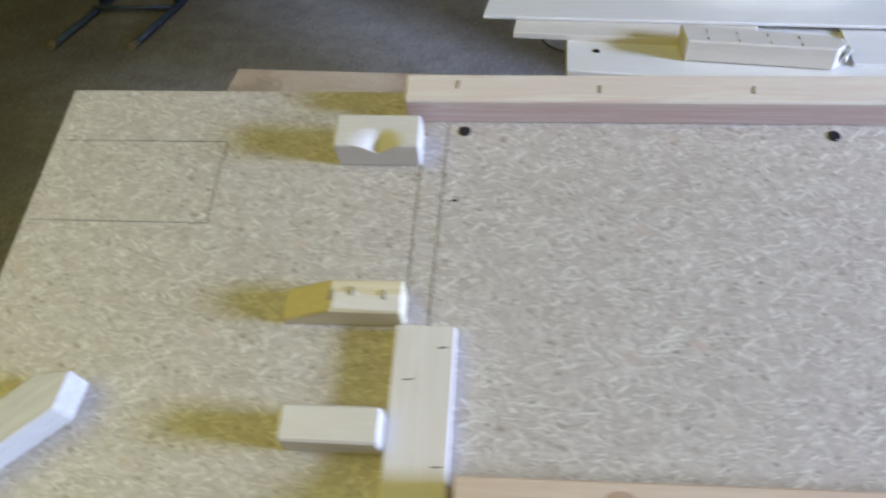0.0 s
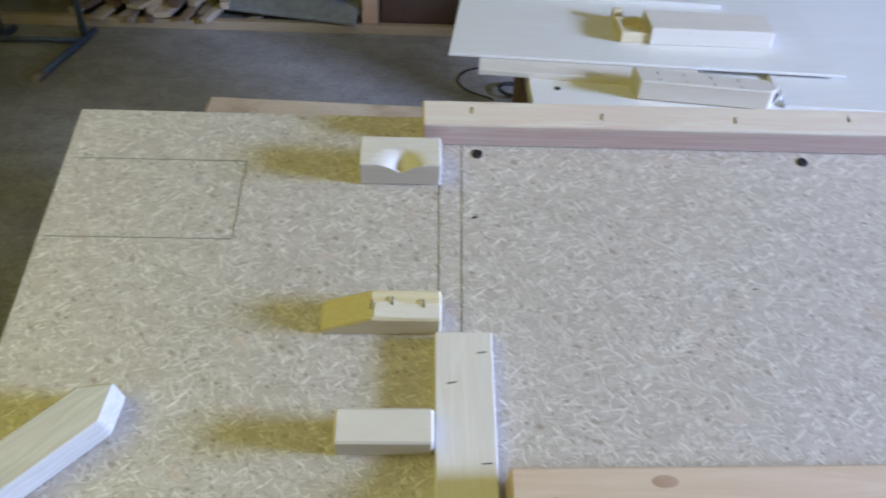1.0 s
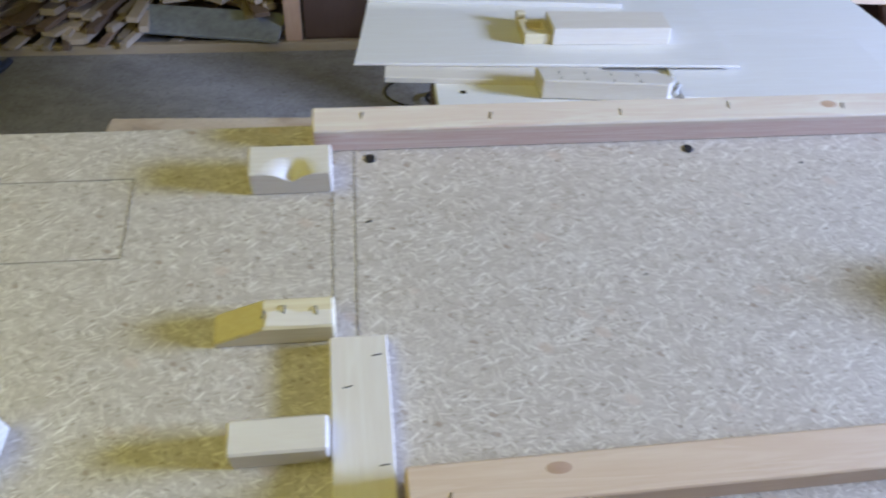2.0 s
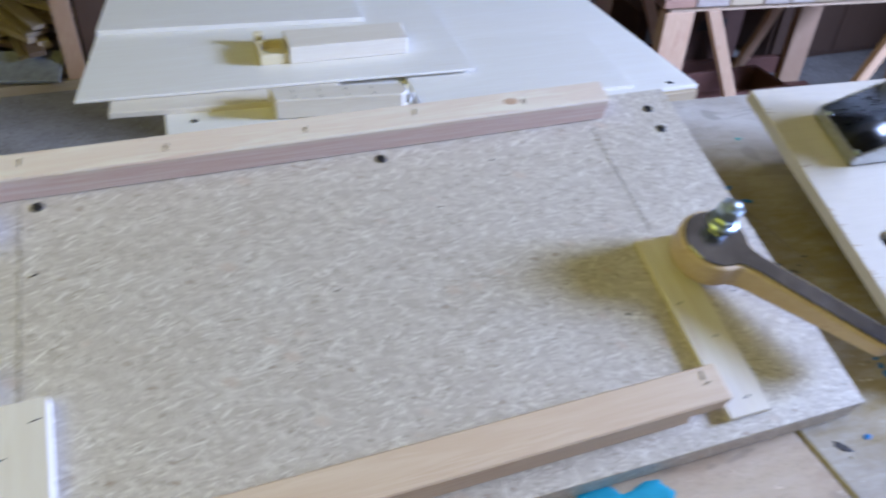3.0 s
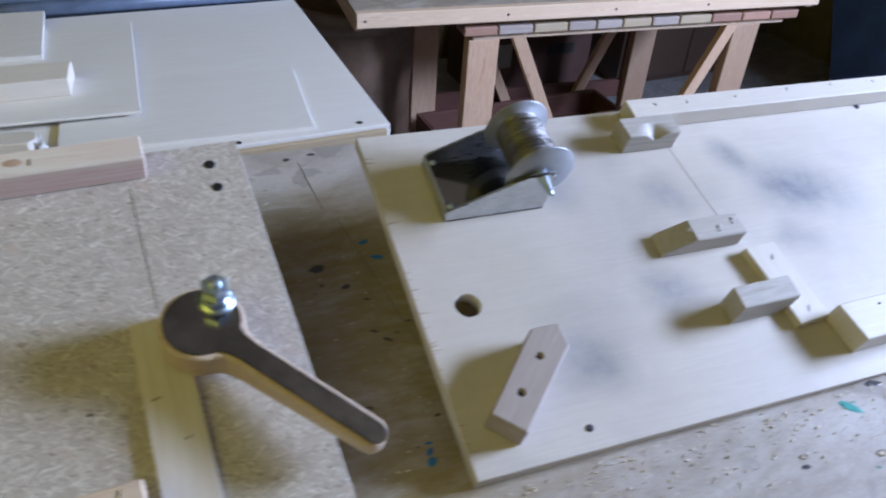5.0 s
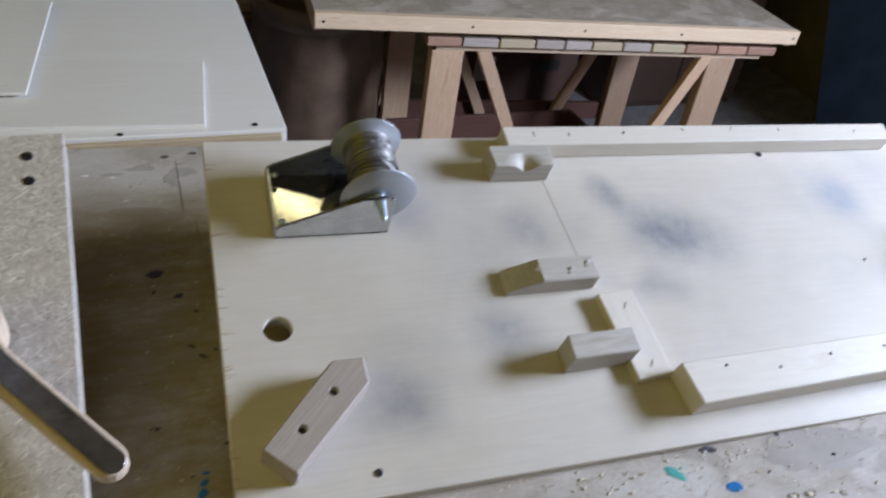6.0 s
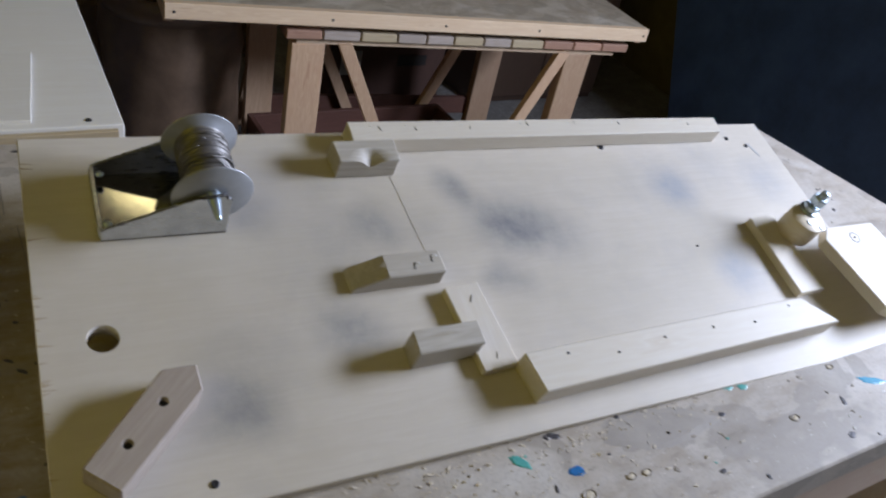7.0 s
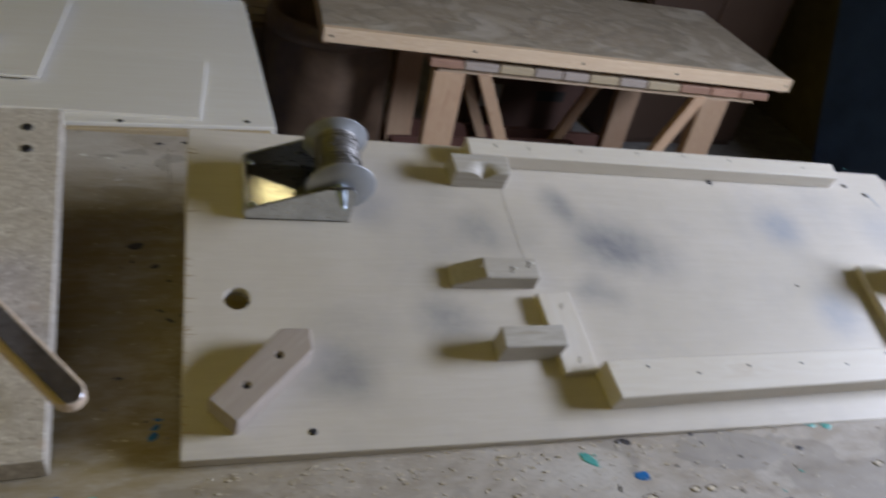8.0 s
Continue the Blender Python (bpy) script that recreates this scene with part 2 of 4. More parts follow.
PARTICLE = flake_board("particle_board")
EDGE_STAIN = plain("torn_edge_wood", (0.42, 0.33, 0.22), 0.7)
PANEL = sprayed_panel("sprayed_plywood")
PINE_X = wood("pine_lengthwise", (0.72, 0.585, 0.43), (0.60, 0.43, 0.28), "x")
PINE_Y = wood("pine_crosswise", (0.74, 0.67, 0.54), (0.64, 0.53, 0.37), "y")
PINK_X = wood("pine_reddish", (0.70, 0.60, 0.47), (0.60, 0.40, 0.30), "x")
RAIL_X = wood("pine_rail", (0.78, 0.73, 0.60), (0.66, 0.50, 0.39), "x")
hn, hl = RAIL_X.node_tree.nodes, RAIL_X.node_tree.links
hs = hn.new("ShaderNodeSeparateXYZ")
hl.new(hn.new("ShaderNodeTexCoord").outputs["Object"], hs.inputs[0])
hz = hn.new("ShaderNodeMath")
hz.operation = "MULTIPLY_ADD"
hz.inputs[1].default_value = 0.008
hl.new(noise_tex(hn, hl, mapped(hn, hl, (3, 60, 60)), 5, 4, 0.6, 0.5), hz.inputs[0])
hl.new(hs.outputs[2], hz.inputs[2])
heart = ramp(hn, hl, hz.outputs[0], [(0.0525, (0.75, 0.75, 0.75)), (0.0555, (0.0, 0.0, 0.0))])
core = ramp(hn, hl, noise_tex(hn, hl, mapped(hn, hl, (1.5, 90, 90)), 6, 4, 0.6, 0.8), [(0.35, (0.70, 0.59, 0.54)), (0.55, (0.58, 0.37, 0.31)), (0.63, (0.72, 0.62, 0.56)), (0.72, (0.60, 0.42, 0.36))])
hp = hn["Principled BSDF"]
hl.new(mix(hn, hl, heart, hp.inputs["Base Color"].links[0].from_socket, core), hp.inputs["Base Color"])
PALE_X = wood("pale_wood_lengthwise", (0.77, 0.72, 0.62), (0.68, 0.60, 0.48), "x", 0.5)
PALE_Y = wood("pale_wood_crosswise", (0.77, 0.72, 0.63), (0.68, 0.60, 0.49), "y", 0.5)
WHITE_PLY = wood("pale_plywood", (0.80, 0.775, 0.715), (0.74, 0.695, 0.61), "x", 0.4, grain=0.6, vary=0.06)
GREY_TOP = wood("weathered_block_wood", (0.53, 0.50, 0.44), (0.37, 0.32, 0.25), "x", 0.6)
SAW_PINE = wood("sawhorse_pine", (0.74, 0.52, 0.33), (0.52, 0.30, 0.17), "z", 0.6, tint=(0.56, 0.32, 0.21), grain=1.5, vary=0.35)
SAW_PINE_X = wood("sawhorse_pine_edge", (0.80, 0.62, 0.42), (0.64, 0.44, 0.27), "x", 0.6, vary=0.3)
RUST_WOOD = wood("rusty_stained_wood", (0.52, 0.31, 0.21), (0.36, 0.19, 0.12), "x", 0.65, vary=0.25)
GREY_SAW = wood("grey_weathered_wood", (0.60, 0.51, 0.43), (0.42, 0.33, 0.26), "x", 0.65, vary=0.3)
OLD_PLY = worn_top("old_plywood", (0.46, 0.39, 0.29), (0.34, 0.27, 0.19), (0.58, 0.51, 0.42))
# The spots follow the gap between the jigs, stained and in shadow.
BENCH = worn_top("bench_top", (0.45, 0.40, 0.34), (0.37, 0.32, 0.26), (0.55, 0.515, 0.465),
                 [(-0.12, 0.03, 0.22, 0.95), (-0.10, -0.09, 0.22, 1.0), (-0.17, -0.17, 0.14, 0.65), (-0.13, 0.16, 0.14, 0.5)])
BENCH_RED = worn_top("bench_top_reddish", (0.49, 0.395, 0.29), (0.39, 0.29, 0.20), (0.56, 0.47, 0.37))
LIGHT_PINE = wood("light_pine_block", (0.74, 0.67, 0.45), (0.64, 0.53, 0.30), "x", 0.55)
BROWN_GREY = wood("brown_grey_block_wood", (0.47, 0.41, 0.355), (0.29, 0.23, 0.18), "x", 0.6, grain=1.4, turn=-0.76)
PALE_SLANT = wood("pale_wood_slanting", (0.74, 0.70, 0.59), (0.42, 0.38, 0.30), "x", 0.55, grain=1.0, turn=-0.75)
LEVER_WOOD = wood("lever_side_wood", (0.68, 0.56, 0.42), (0.55, 0.40, 0.27), "x", 0.5)
KNOT = wood("knot_wood", (0.54, 0.38, 0.26), (0.40, 0.25, 0.15), "x", 0.5)
LOW_WOOD = wood("low_board_wood", (0.52, 0.43, 0.28), (0.42, 0.31, 0.18), "x", 0.6)
STEEL = metal("lever_steel", (0.38, 0.37, 0.40), 0.12, 0.55, 0.5)
MIRROR = metal("polished_bracket_steel", (0.28, 0.275, 0.27), 0.10, 0.2, 0.2)
ZINC = metal("zinc_plated_steel", (0.62, 0.64, 0.66), 0.28, 0.5, 0.25)
BRIGHT = metal("bright_bolt_steel", (0.62, 0.72, 0.80), 0.36, 0.3, 0.15)
WIRE = metal("steel_wire", (0.25, 0.235, 0.22), 0.42, 0.5, 0.3, 0.75)
FLANGE = metal("spool_flange_grey", (0.42, 0.43, 0.44), 0.45, 0.4, 0.2, 0.6)
STAPLE = metal("staple_steel", (0.06, 0.055, 0.05), 0.55, 0.4, 0.3, 0.4)
SCREW = metal("black_screw_steel", (0.05, 0.05, 0.055), 0.4, 0.4, 0.3, 0.8)
PENCIL = plain("pencil_lead", (0.17, 0.155, 0.14), 0.6, 0.2)
def lit_patch_floor(name):
    """Worn concrete: dark trodden patches, pale patches painted in for window light, grit."""
    m, n, l, b = material(name, 0.78)
    grit = noise_tex(n, l, mapped(n, l, (1, 1, 1)), 75, 5, 0.75)
    mid = noise_tex(n, l, mapped(n, l, (1, 1.3, 1)), 9, 6, 0.78, 0.1)
    big = noise_tex(n, l, mapped(n, l, (1, 1, 1), move=(2.0, 0.6, 0)), 1.6, 3, 0.5, 0.4)
    c = ramp(n, l, mid, [(0.35, (0.24, 0.225, 0.205)), (0.5, (0.31, 0.29, 0.265)), (0.68, (0.40, 0.38, 0.35))])
    c = mix(n, l, ramp(n, l, big, [(0.38, (0.7, 0.7, 0.7)), (0.56, (0, 0, 0))]), c, (0.19, 0.175, 0.155))
    # Paler colour towards the rack stands in for daylight reaching the floor.
    rag = n.new("ShaderNodeMath")
    rag.operation = "MULTIPLY"
    l.new(spots(n, l, [(-0.55, 1.75, 0.75, 0.9), (-0.15, 1.3, 0.6, 0.6), (-1.0, 1.5, 0.5, 0.4), (0.35, 1.9, 0.5, 0.5)], mapped(n, l, (1, 1, 0))), rag.inputs[0])
    l.new(ramp(n, l, mid, [(0.3, (0.35, 0.35, 0.35)), (0.65, (1, 1, 1))]), rag.inputs[1])
    c = mix(n, l, rag.outputs[0], c, (0.50, 0.475, 0.44))
    c = mix(n, l, ramp(n, l, grit, [(0.3, (0.8, 0.8, 0.8)), (0.46, (0, 0, 0))]), c, (0.12, 0.11, 0.10))
    c = mix(n, l, ramp(n, l, grit, [(0.56, (0, 0, 0)), (0.68, (0.7, 0.7, 0.7))]), c, (0.58, 0.55, 0.51))
    l.new(c, b.inputs["Base Color"])
    bump(n, l, b, grit, 0.3, 0.002)
    return m


CONCRETE = lit_patch_floor("concrete_floor")
# Dark ochre chosen so that light bounced off the room yellows the shadows.
PLASTER = plain("bounce_tint_wall", (0.19, 0.145, 0.07), 0.85, 0.2, 12)
CEILING = plain("bounce_tint_ceiling", (0.25, 0.19, 0.10), 0.8, 0.15, 8)
BLUE_WALL = plain("navy_painted_steel", (0.05, 0.095, 0.22), 0.5, 0.25, 8)
BLUE_TUBE = plain("blue_painted_tube", (0.10, 0.13, 0.19), 0.4, 0.25, 30)
RUBBER = plain("tan_rubber", (0.30, 0.24, 0.15), 0.7)
BROWN = plain("brown_sack_paper", (0.17, 0.11, 0.07), 0.38, 0.3, 14, 0.004)
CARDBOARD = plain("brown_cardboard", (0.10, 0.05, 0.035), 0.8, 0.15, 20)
INK = plain("dark_ink", (0.03, 0.025, 0.02), 0.7, 0.1)
FAINT = plain("faint_pencil_lead", (0.60, 0.56, 0.50), 0.6, 0.2)
LABEL_PAPER = plain("paper_label", (0.42, 0.42, 0.42), 0.7, 0.1)
BLACK_RUBBER = plain("black_cable_rubber", (0.02, 0.02, 0.02), 0.6)
RED_WOOD = wood("reddish_tray_wood", (0.15, 0.065, 0.045), (0.095, 0.04, 0.027), "x", 0.6)
DARK_WOOD = wood("dark_old_wood", (0.20, 0.13, 0.075), (0.11, 0.07, 0.04), "z", 0.6)
CABINET = wood("brown_cabinet_panel", (0.115, 0.07, 0.045), (0.08, 0.045, 0.03), "z", 0.5)
PAINT_BLUE = plain("spilt_blue_paint", (0.02, 0.16, 0.42), 0.35, 0.2, 60)
PAINT_SKY = plain("spilt_sky_paint", (0.05, 0.34, 0.52), 0.4, 0.2, 60)
PAINT_TEAL = plain("spilt_teal_paint", (0.10, 0.42, 0.38), 0.4, 0.2, 60)
PAINT_WHITE = plain("spilt_white_paint", (0.70, 0.69, 0.65), 0.35, 0.1, 60)
PAINT_DARK = plain("dark_glue_stain", (0.06, 0.055, 0.06), 0.4, 0.2, 60)
GLUE = plain("dried_glue_film", (0.40, 0.365, 0.325), 0.4, 0.15, 25)
RIM = plain("brown_drip_rim", (0.30, 0.26, 0.21), 0.5, 0.2, 60)
DUST = plain("sawdust_crumbs", (0.66, 0.58, 0.44), 0.85, 0.2, 200)
LIT = plain("lit_lamp_glass", (0.8, 0.75, 0.6), 0.4)
LIT.node_tree.nodes["Principled BSDF"].inputs["Emission Color"].default_value = (1.0, 0.86, 0.42, 1)
LIT.node_tree.nodes["Principled BSDF"].inputs["Emission Strength"].default_value = 12.0
FLOOR_DUST = plain("floor_sawdust", (0.34, 0.30, 0.22), 0.9, 0.2, 200)

# ---- helpers for shapes ----
SLOPE = Matrix.Translation((0, 0, 0.93)) @ Matrix.Rotation(radians(18.0), 4, "X")
SHIFT = {}


def finish(bm, bevel=0.0, segs=1):
    bmesh.ops.remove_doubles(bm, verts=bm.verts, dist=1e-6)
    bmesh.ops.recalc_face_normals(bm, faces=bm.faces)
    if bevel:
        sharp = [e for e in bm.edges if len(e.link_faces) == 2 and e.calc_face_angle(0) > 0.5]
        bmesh.ops.bevel(bm, geom=sharp, offset=bevel, segments=segs, affect="EDGES", clamp_overlap=True)
    return bm


def prism(poly, z0, z1, bevel=0.0008, m=None):
    """A polygon in plan, raised from z0 to z1."""
    bm = bmesh.new()
    low = [bm.verts.new((x, y, z0)) for x, y in poly]
    high = [bm.verts.new((x, y, z1)) for x, y in poly]
    bm.faces.new(low[::-1])
    bm.faces.new(high)
    for k in range(len(poly)):
        j = (k + 1) % len(poly)
        bm.faces.new((low[k], low[j], high[j], high[k]))
    finish(bm, bevel)
    if m is not None:
        bm.transform(m)
    return bm


def box(x0, x1, y0, y1, z0, z1, bevel=0.0008, m=None):
    return prism([(x0, y0), (x1, y0), (x1, y1), (x0, y1)], z0, z1, bevel, m)


def side_prism(poly, y0, y1, bevel=0.0008, m=None):
    """A polygon in the x-z plane, drawn out from y0 to y1."""
    bm = prism(poly, -y1, -y0, bevel)
    bm.transform(Matrix.Rotation(radians(90), 4, "X"))
    if m is not None:
        bm.transform(m)
    return bm


def lathe(profile, segs=32, m=None, smooth=True):
    """Rows of (radius, z) turned about z."""
    bm = bmesh.new()
    rings = []
    for r, z in profile:
        rings.append([bm.verts.new((r * math.cos(2 * math.pi * k / segs), r * math.sin(2 * math.pi * k / segs), z)) for k in range(segs)] if r > 1e-6 else [bm.verts.new((0, 0, z))])
    for a, c in zip(rings, rings[1:]):
        for k in range(segs):
            j = (k + 1) % segs
            q = [a[k % len(a)], a[j % len(a)], c[j % len(c)], c[k % len(c)]]
            q = list(dict.fromkeys(q))
            if len(q) > 2:
                f = bm.faces.new(q)
                f.smooth = smooth
    bmesh.ops.recalc_face_normals(bm, faces=bm.faces)
    if m is not None:
        bm.transform(m)
    return bm


def tube(points, radius, segs=8):
    """A round bar along a line of points."""
    bm = bmesh.new()
    pts = [Vector(p) for p in points]
    rings = []
    for k, p in enumerate(pts):
        d = (pts[min(k + 1, len(pts) - 1)] - pts[max(k - 1, 0)]).normalized()
        a = d.orthogonal().normalized() if not rings else (side - d * side.dot(d)).normalized()
        side = a
        c = d.cross(a)
        rings.append([bm.verts.new(p + radius * (math.cos(2 * math.pi * q / segs) * a + math.sin(2 * math.pi * q / segs) * c)) for q in range(segs)])
    for a, c in zip(rings, rings[1:]):
        for k in range(segs):
            f = bm.faces.new((a[k], a[(k + 1) % segs], c[(k + 1) % segs], c[k]))
            f.smooth = True
    bm.faces.new(rings[0][::-1])
    bm.faces.new(rings[-1])
    bmesh.ops.recalc_face_normals(bm, faces=bm.faces)
    return bm


def mesh_of(name, bm, mat):
    me = bpy.data.meshes.new(name)
    bm.to_mesh(me)
    bm.free()
    me.materials.append(mat)
    return me


def thing(name, base, label, category, group="", kind="", place=None):
    """An Empty at a thing's base; base is in the frame `place`, as the meshes of its parts are."""
    ob = new(name)
    ob.empty_display_size = 0.02
    ob.matrix_world = (place or Matrix()) @ Matrix.Translation(base)
    SHIFT[ob.name] = Matrix.Translation(Vector(base)).inverted()
    return tagged(ob, label, category, group, kind)


def part(name, bm, mat, parent, label=""):
    """One mesh under a thing or under a part, in the frame of the thing."""
    bm.transform(SHIFT[parent.name])
    ob = new(name, mesh_of(name, bm, mat))
    ob.parent = parent
    SHIFT[ob.name] = SHIFT[parent.name]
    return tagged(ob, label)


def solo(name, bm, mat, label, category, base=(0, 0, 0), place=None, group="", kind=""):
    """A thing that is one mesh."""
    bm.transform(Matrix.Translation(base).inverted())
    ob = new(name, mesh_of(name, bm, mat))
    ob.matrix_world = (place or Matrix()) @ Matrix.Translation(base)
    SHIFT[ob.name] = Matrix.Translation(base).inverted()
    return tagged(ob, label, category, group, kind)


def cut(ob, cutter_bm):
    """Takes a shape out of a mesh object for good."""
    cutter_bm.transform(SHIFT[ob.name])
    me = bpy.data.meshes.new("cutter")
    cutter_bm.to_mesh(me)
    cutter_bm.free()
    c = new("cutter", me)
    c.parent = ob.parent
    if ob.parent is None:
        c.matrix_world = ob.matrix_world
    mod = ob.modifiers.new("cut", "BOOLEAN")
    mod.object, mod.solver = c, "EXACT"
    bpy.context.view_layer.update()
    done = bpy.data.meshes.new_from_object(ob.evaluated_get(bpy.context.evaluated_depsgraph_get()))
    ob.modifiers.clear()
    ob.data = done
    bpy.data.objects.remove(c)
    bpy.data.meshes.remove(me)


def turned(x, y, z, deg):
    return Matrix.Translation((x, y, z)) @ Matrix.Rotation(radians(deg), 4, "Z")


def staple(parent, x, y, z, deg=0.0, size=0.009):
    """A crown staple, driven nearly flush and slightly askew."""
    h = size / 2
    bm = tube([(-h, 0, -0.002), (-h, 0, 0.0), (-h * 0.8, 0, 0.0002), (h * 0.8, 0, 0.0002), (h, 0, 0.0), (h, 0, -0.002)], 0.0004, 5)
    bm.transform(turned(x, y, z, deg))
    part("staple", bm, STAPLE, parent)


def screw(parent, x, y, z, r=0.005, mat=None):
    bm = lathe([(0, 0.0002), (r * 0.2, 0.0002), (r * 0.34, 0.0005), (r * 0.75, 0.0006), (r, 0.0004), (r * 1.02, -0.0004), (r, -0.002)], 14, Matrix.Translation((x, y, z)))
    part("screw", bm, mat or SCREW, parent)


def hexagon(r, z0, z1, m=None):
    c = r * 0.88
    prof = [(0, z0), (c, z0), (r, z0 + 0.0012), (r, z1 - 0.0012), (c, z1), (0, z1)]
    return lathe(prof, 6, m, False)


def bell(x, y, z, wide, depth, back):
    """A plug that leaves a bell-shaped dip, deepest at the front edge and running out towards the back."""
    bm, nx, ny = bmesh.new(), 24, 8
    low, top = [], []
    for i in range(nx + 1):
        u = -0.0285 + 0.057 * i / nx
        low.append([bm.verts.new((x + u, y + v, z + 0.0005 - depth / (1 + (u / wide) ** 2) ** 1.6 * max(1 - max(v, 0) / back, 0) ** 0.8)) for v in (-0.004 + (back + 0.004) * k / ny for k in range(ny + 1))])
        top.append([bm.verts.new((p.co.x, p.co.y, z + 0.01)) for p in low[-1]])
    for i in range(nx):
        for k in range(ny):
            bm.faces.new((low[i][k], low[i][k + 1], low[i + 1][k + 1], low[i + 1][k]))
            bm.faces.new((top[i][k], top[i + 1][k], top[i + 1][k + 1], top[i][k + 1]))
        bm.faces.new((low[i][0], low[i + 1][0], top[i + 1][0], top[i][0]))
        bm.faces.new((low[i][ny], top[i][ny], top[i + 1][ny], low[i + 1][ny]))
    for k in range(ny):
        bm.faces.new((low[0][k], top[0][k], top[0][k + 1], low[0][k + 1]))
        bm.faces.new((low[nx][k], low[nx][k + 1], top[nx][k + 1], top[nx][k]))
    bmesh.ops.recalc_face_normals(bm, faces=bm.faces)
    return bm


# ---- room ----
def wall(name, bm, mat):
    return solo(name, bm, mat, "", "wall", kind="structure")


tagged(solo("floor", box(-3.2, 3.47, -3.0, 3.6, -0.1, 0.0, 0), CONCRETE, "grey concrete workshop floor with light painted in as pale patches", "floor", kind="structure"))
# Unseen ceiling and walls, added to close the room and shape its bounce.
solo("ceiling", box(-3.2, 3.47, -3.0, 3.6, 2.8, 2.9, 0), CEILING, "unseen brown ceiling that tints the bounced light", "ceiling", kind="structure")
solo("wall_north", box(-3.2, 3.47, 3.6, 3.75, 0, 2.8, 0), PLASTER, "unseen ochre wall that tints the bounced light", "wall", kind="structure")
solo("wall_south", box(-3.2, 3.47, -3.15, -3.0, 0, 2.8, 0), PLASTER, "unseen ochre wall that tints the bounced light", "wall", kind="structure")
solo("wall_west", box(-3.35, -3.2, -3.0, 3.6, 0, 2.8, 0), PLASTER, "unseen ochre wall that tints the bounced light", "wall", kind="structure")
solo("wall_east", box(3.47, 3.62, -0.02, 3.6, 0, 2.8, 0), PLASTER, "unseen ochre wall that tints the bounced light", "wall", kind="structure")
bay = solo("wall_east_bay", box(2.84, 2.99, -3.0, -0.02, 0, 2.8, 0), PLASTER, "unseen ochre wall with a window opening", "wall", kind="structure")
cut(bay, box(2.7, 3.1, -0.95, -0.17, 1.34, 1.84, 0))
solo("wall_east_return", box(2.991, 3.62, -0.17, -0.022, 0, 2.8, 0), PLASTER, "unseen ochre wall that tints the bounced light", "wall", kind="structure")
win = thing("window_1", (2.91, -0.56, 1.34), "wooden window letting in daylight", "window", kind="structure")
for b6 in ((2.88, 2.94, -0.95, -0.91, 1.34, 1.84), (2.88, 2.94, -0.21, -0.17, 1.34, 1.84), (2.88, 2.94, -0.91, -0.21, 1.34, 1.38), (2.88, 2.94, -0.91, -0.21, 1.80, 1.84), (2.89, 2.93, -0.58, -0.54, 1.38, 1.80)):
    part("window_frame", box(*b6, 0.002), PALE_Y, win)
# Made-up housing, there only to go with the yellow fill light.
lamp = thing("added_lamp", (-0.85, -0.7, 2.8), "added flat housing above the yellow fill light", "lamp")
part("housing", box(-1.95, 0.25, -1.8, 0.4, 2.785, 2.80, 0.004), PALE_X, lamp)
# Unseen lamp, set and tilted to give the bright reflection in the base plate.
LF = turned(1.08, 0.645, 0, -37)
bulb = thing("added_lamp", (0, 0, 2.8), "unseen warm lamp placed to reflect in the spool bracket", "lamp", place=LF)
part("housing", box(-0.17, 0.17, -0.08, 0.08, 2.755, 2.80, 0.006), PALE_X, bulb)
part("diffuser", box(-0.115, 0.115, -0.028, 0.028, 2.735, 2.756, 0.006), LIT, bulb, "glowing warm diffuser")

# ---- workbench ----
BT = 0.808
bench = thing("workbench", (0.75, -0.08, 0.0), "wooden workbench with a scuffed paint-spattered top", "workbench")
part("top_board", prism([(0.519, -0.427), (1.840, -0.427), (1.783, 0.150), (0.519, 0.250)], BT - 0.035, BT, 0.002), BENCH, bench, "grey scuffed worktop board")
part("top_board", prism([(-0.30, -0.427), (0.5175, -0.427), (0.5175, 0.262), (-0.289, 0.298)], BT - 0.035, BT - 0.0006, 0.002), BENCH_RED, bench, "brownish stained worktop board")
part("apron", box(-0.26, 1.78, -0.415, -0.39, BT - 0.13, BT - 0.036, 0.002), PINK_X, bench, "planed pine apron")
part("apron", box(-0.26, 1.74, 0.11, 0.135, BT - 0.13, BT - 0.036, 0.002), PINK_X, bench)
for lx, ly in ((-0.22, -0.345), (1.70, -0.345), (-0.22, 0.068), (1.68, 0.068), (0.75, -0.345), (0.75, 0.068)):
    part("leg", box(lx - 0.04, lx + 0.04, ly - 0.04, ly + 0.04, 0.0, BT - 0.036, 0.002), PINK_X, bench)
part("batten_strip", box(0.5185, 0.786, 0.2505, 0.2585, BT - 0.03, BT + 0.0005, 0.0008), LOW_WOOD, bench, "thin brown edge strip")


def blot(parent, x, y, r, mat, squash=0.6, deg=0.0, z=None):
    """A dried splash with an uneven rim, a little raised."""
    z = BT if z is None else z
    bm = bmesh.new()
    ph = x * 91 + y * 57
    k = 20
    rim = [bm.verts.new((r * (1 + 0.12 * math.sin(3 * a + ph) + 0.10 * math.sin(5 * a + 2 * ph)) * math.cos(a), squash * r * (1 + 0.14 * math.sin(2 * a + 3 * ph) + 0.08 * math.sin(7 * a + ph)) * math.sin(a), 0.0)) for a in (2 * math.pi * w / k for w in range(k))]
    inner = [bm.verts.new((v.co.x * 0.75, v.co.y * 0.75, 0.0005)) for v in rim]
    for w in range(k):
        bm.faces.new((rim[w], rim[(w + 1) % k], inner[(w + 1) % k], inner[w]))
    bm.faces.new(inner)
    bm.transform(turned(x, y, z, deg))
    part("paint_spot", bm, mat, parent)


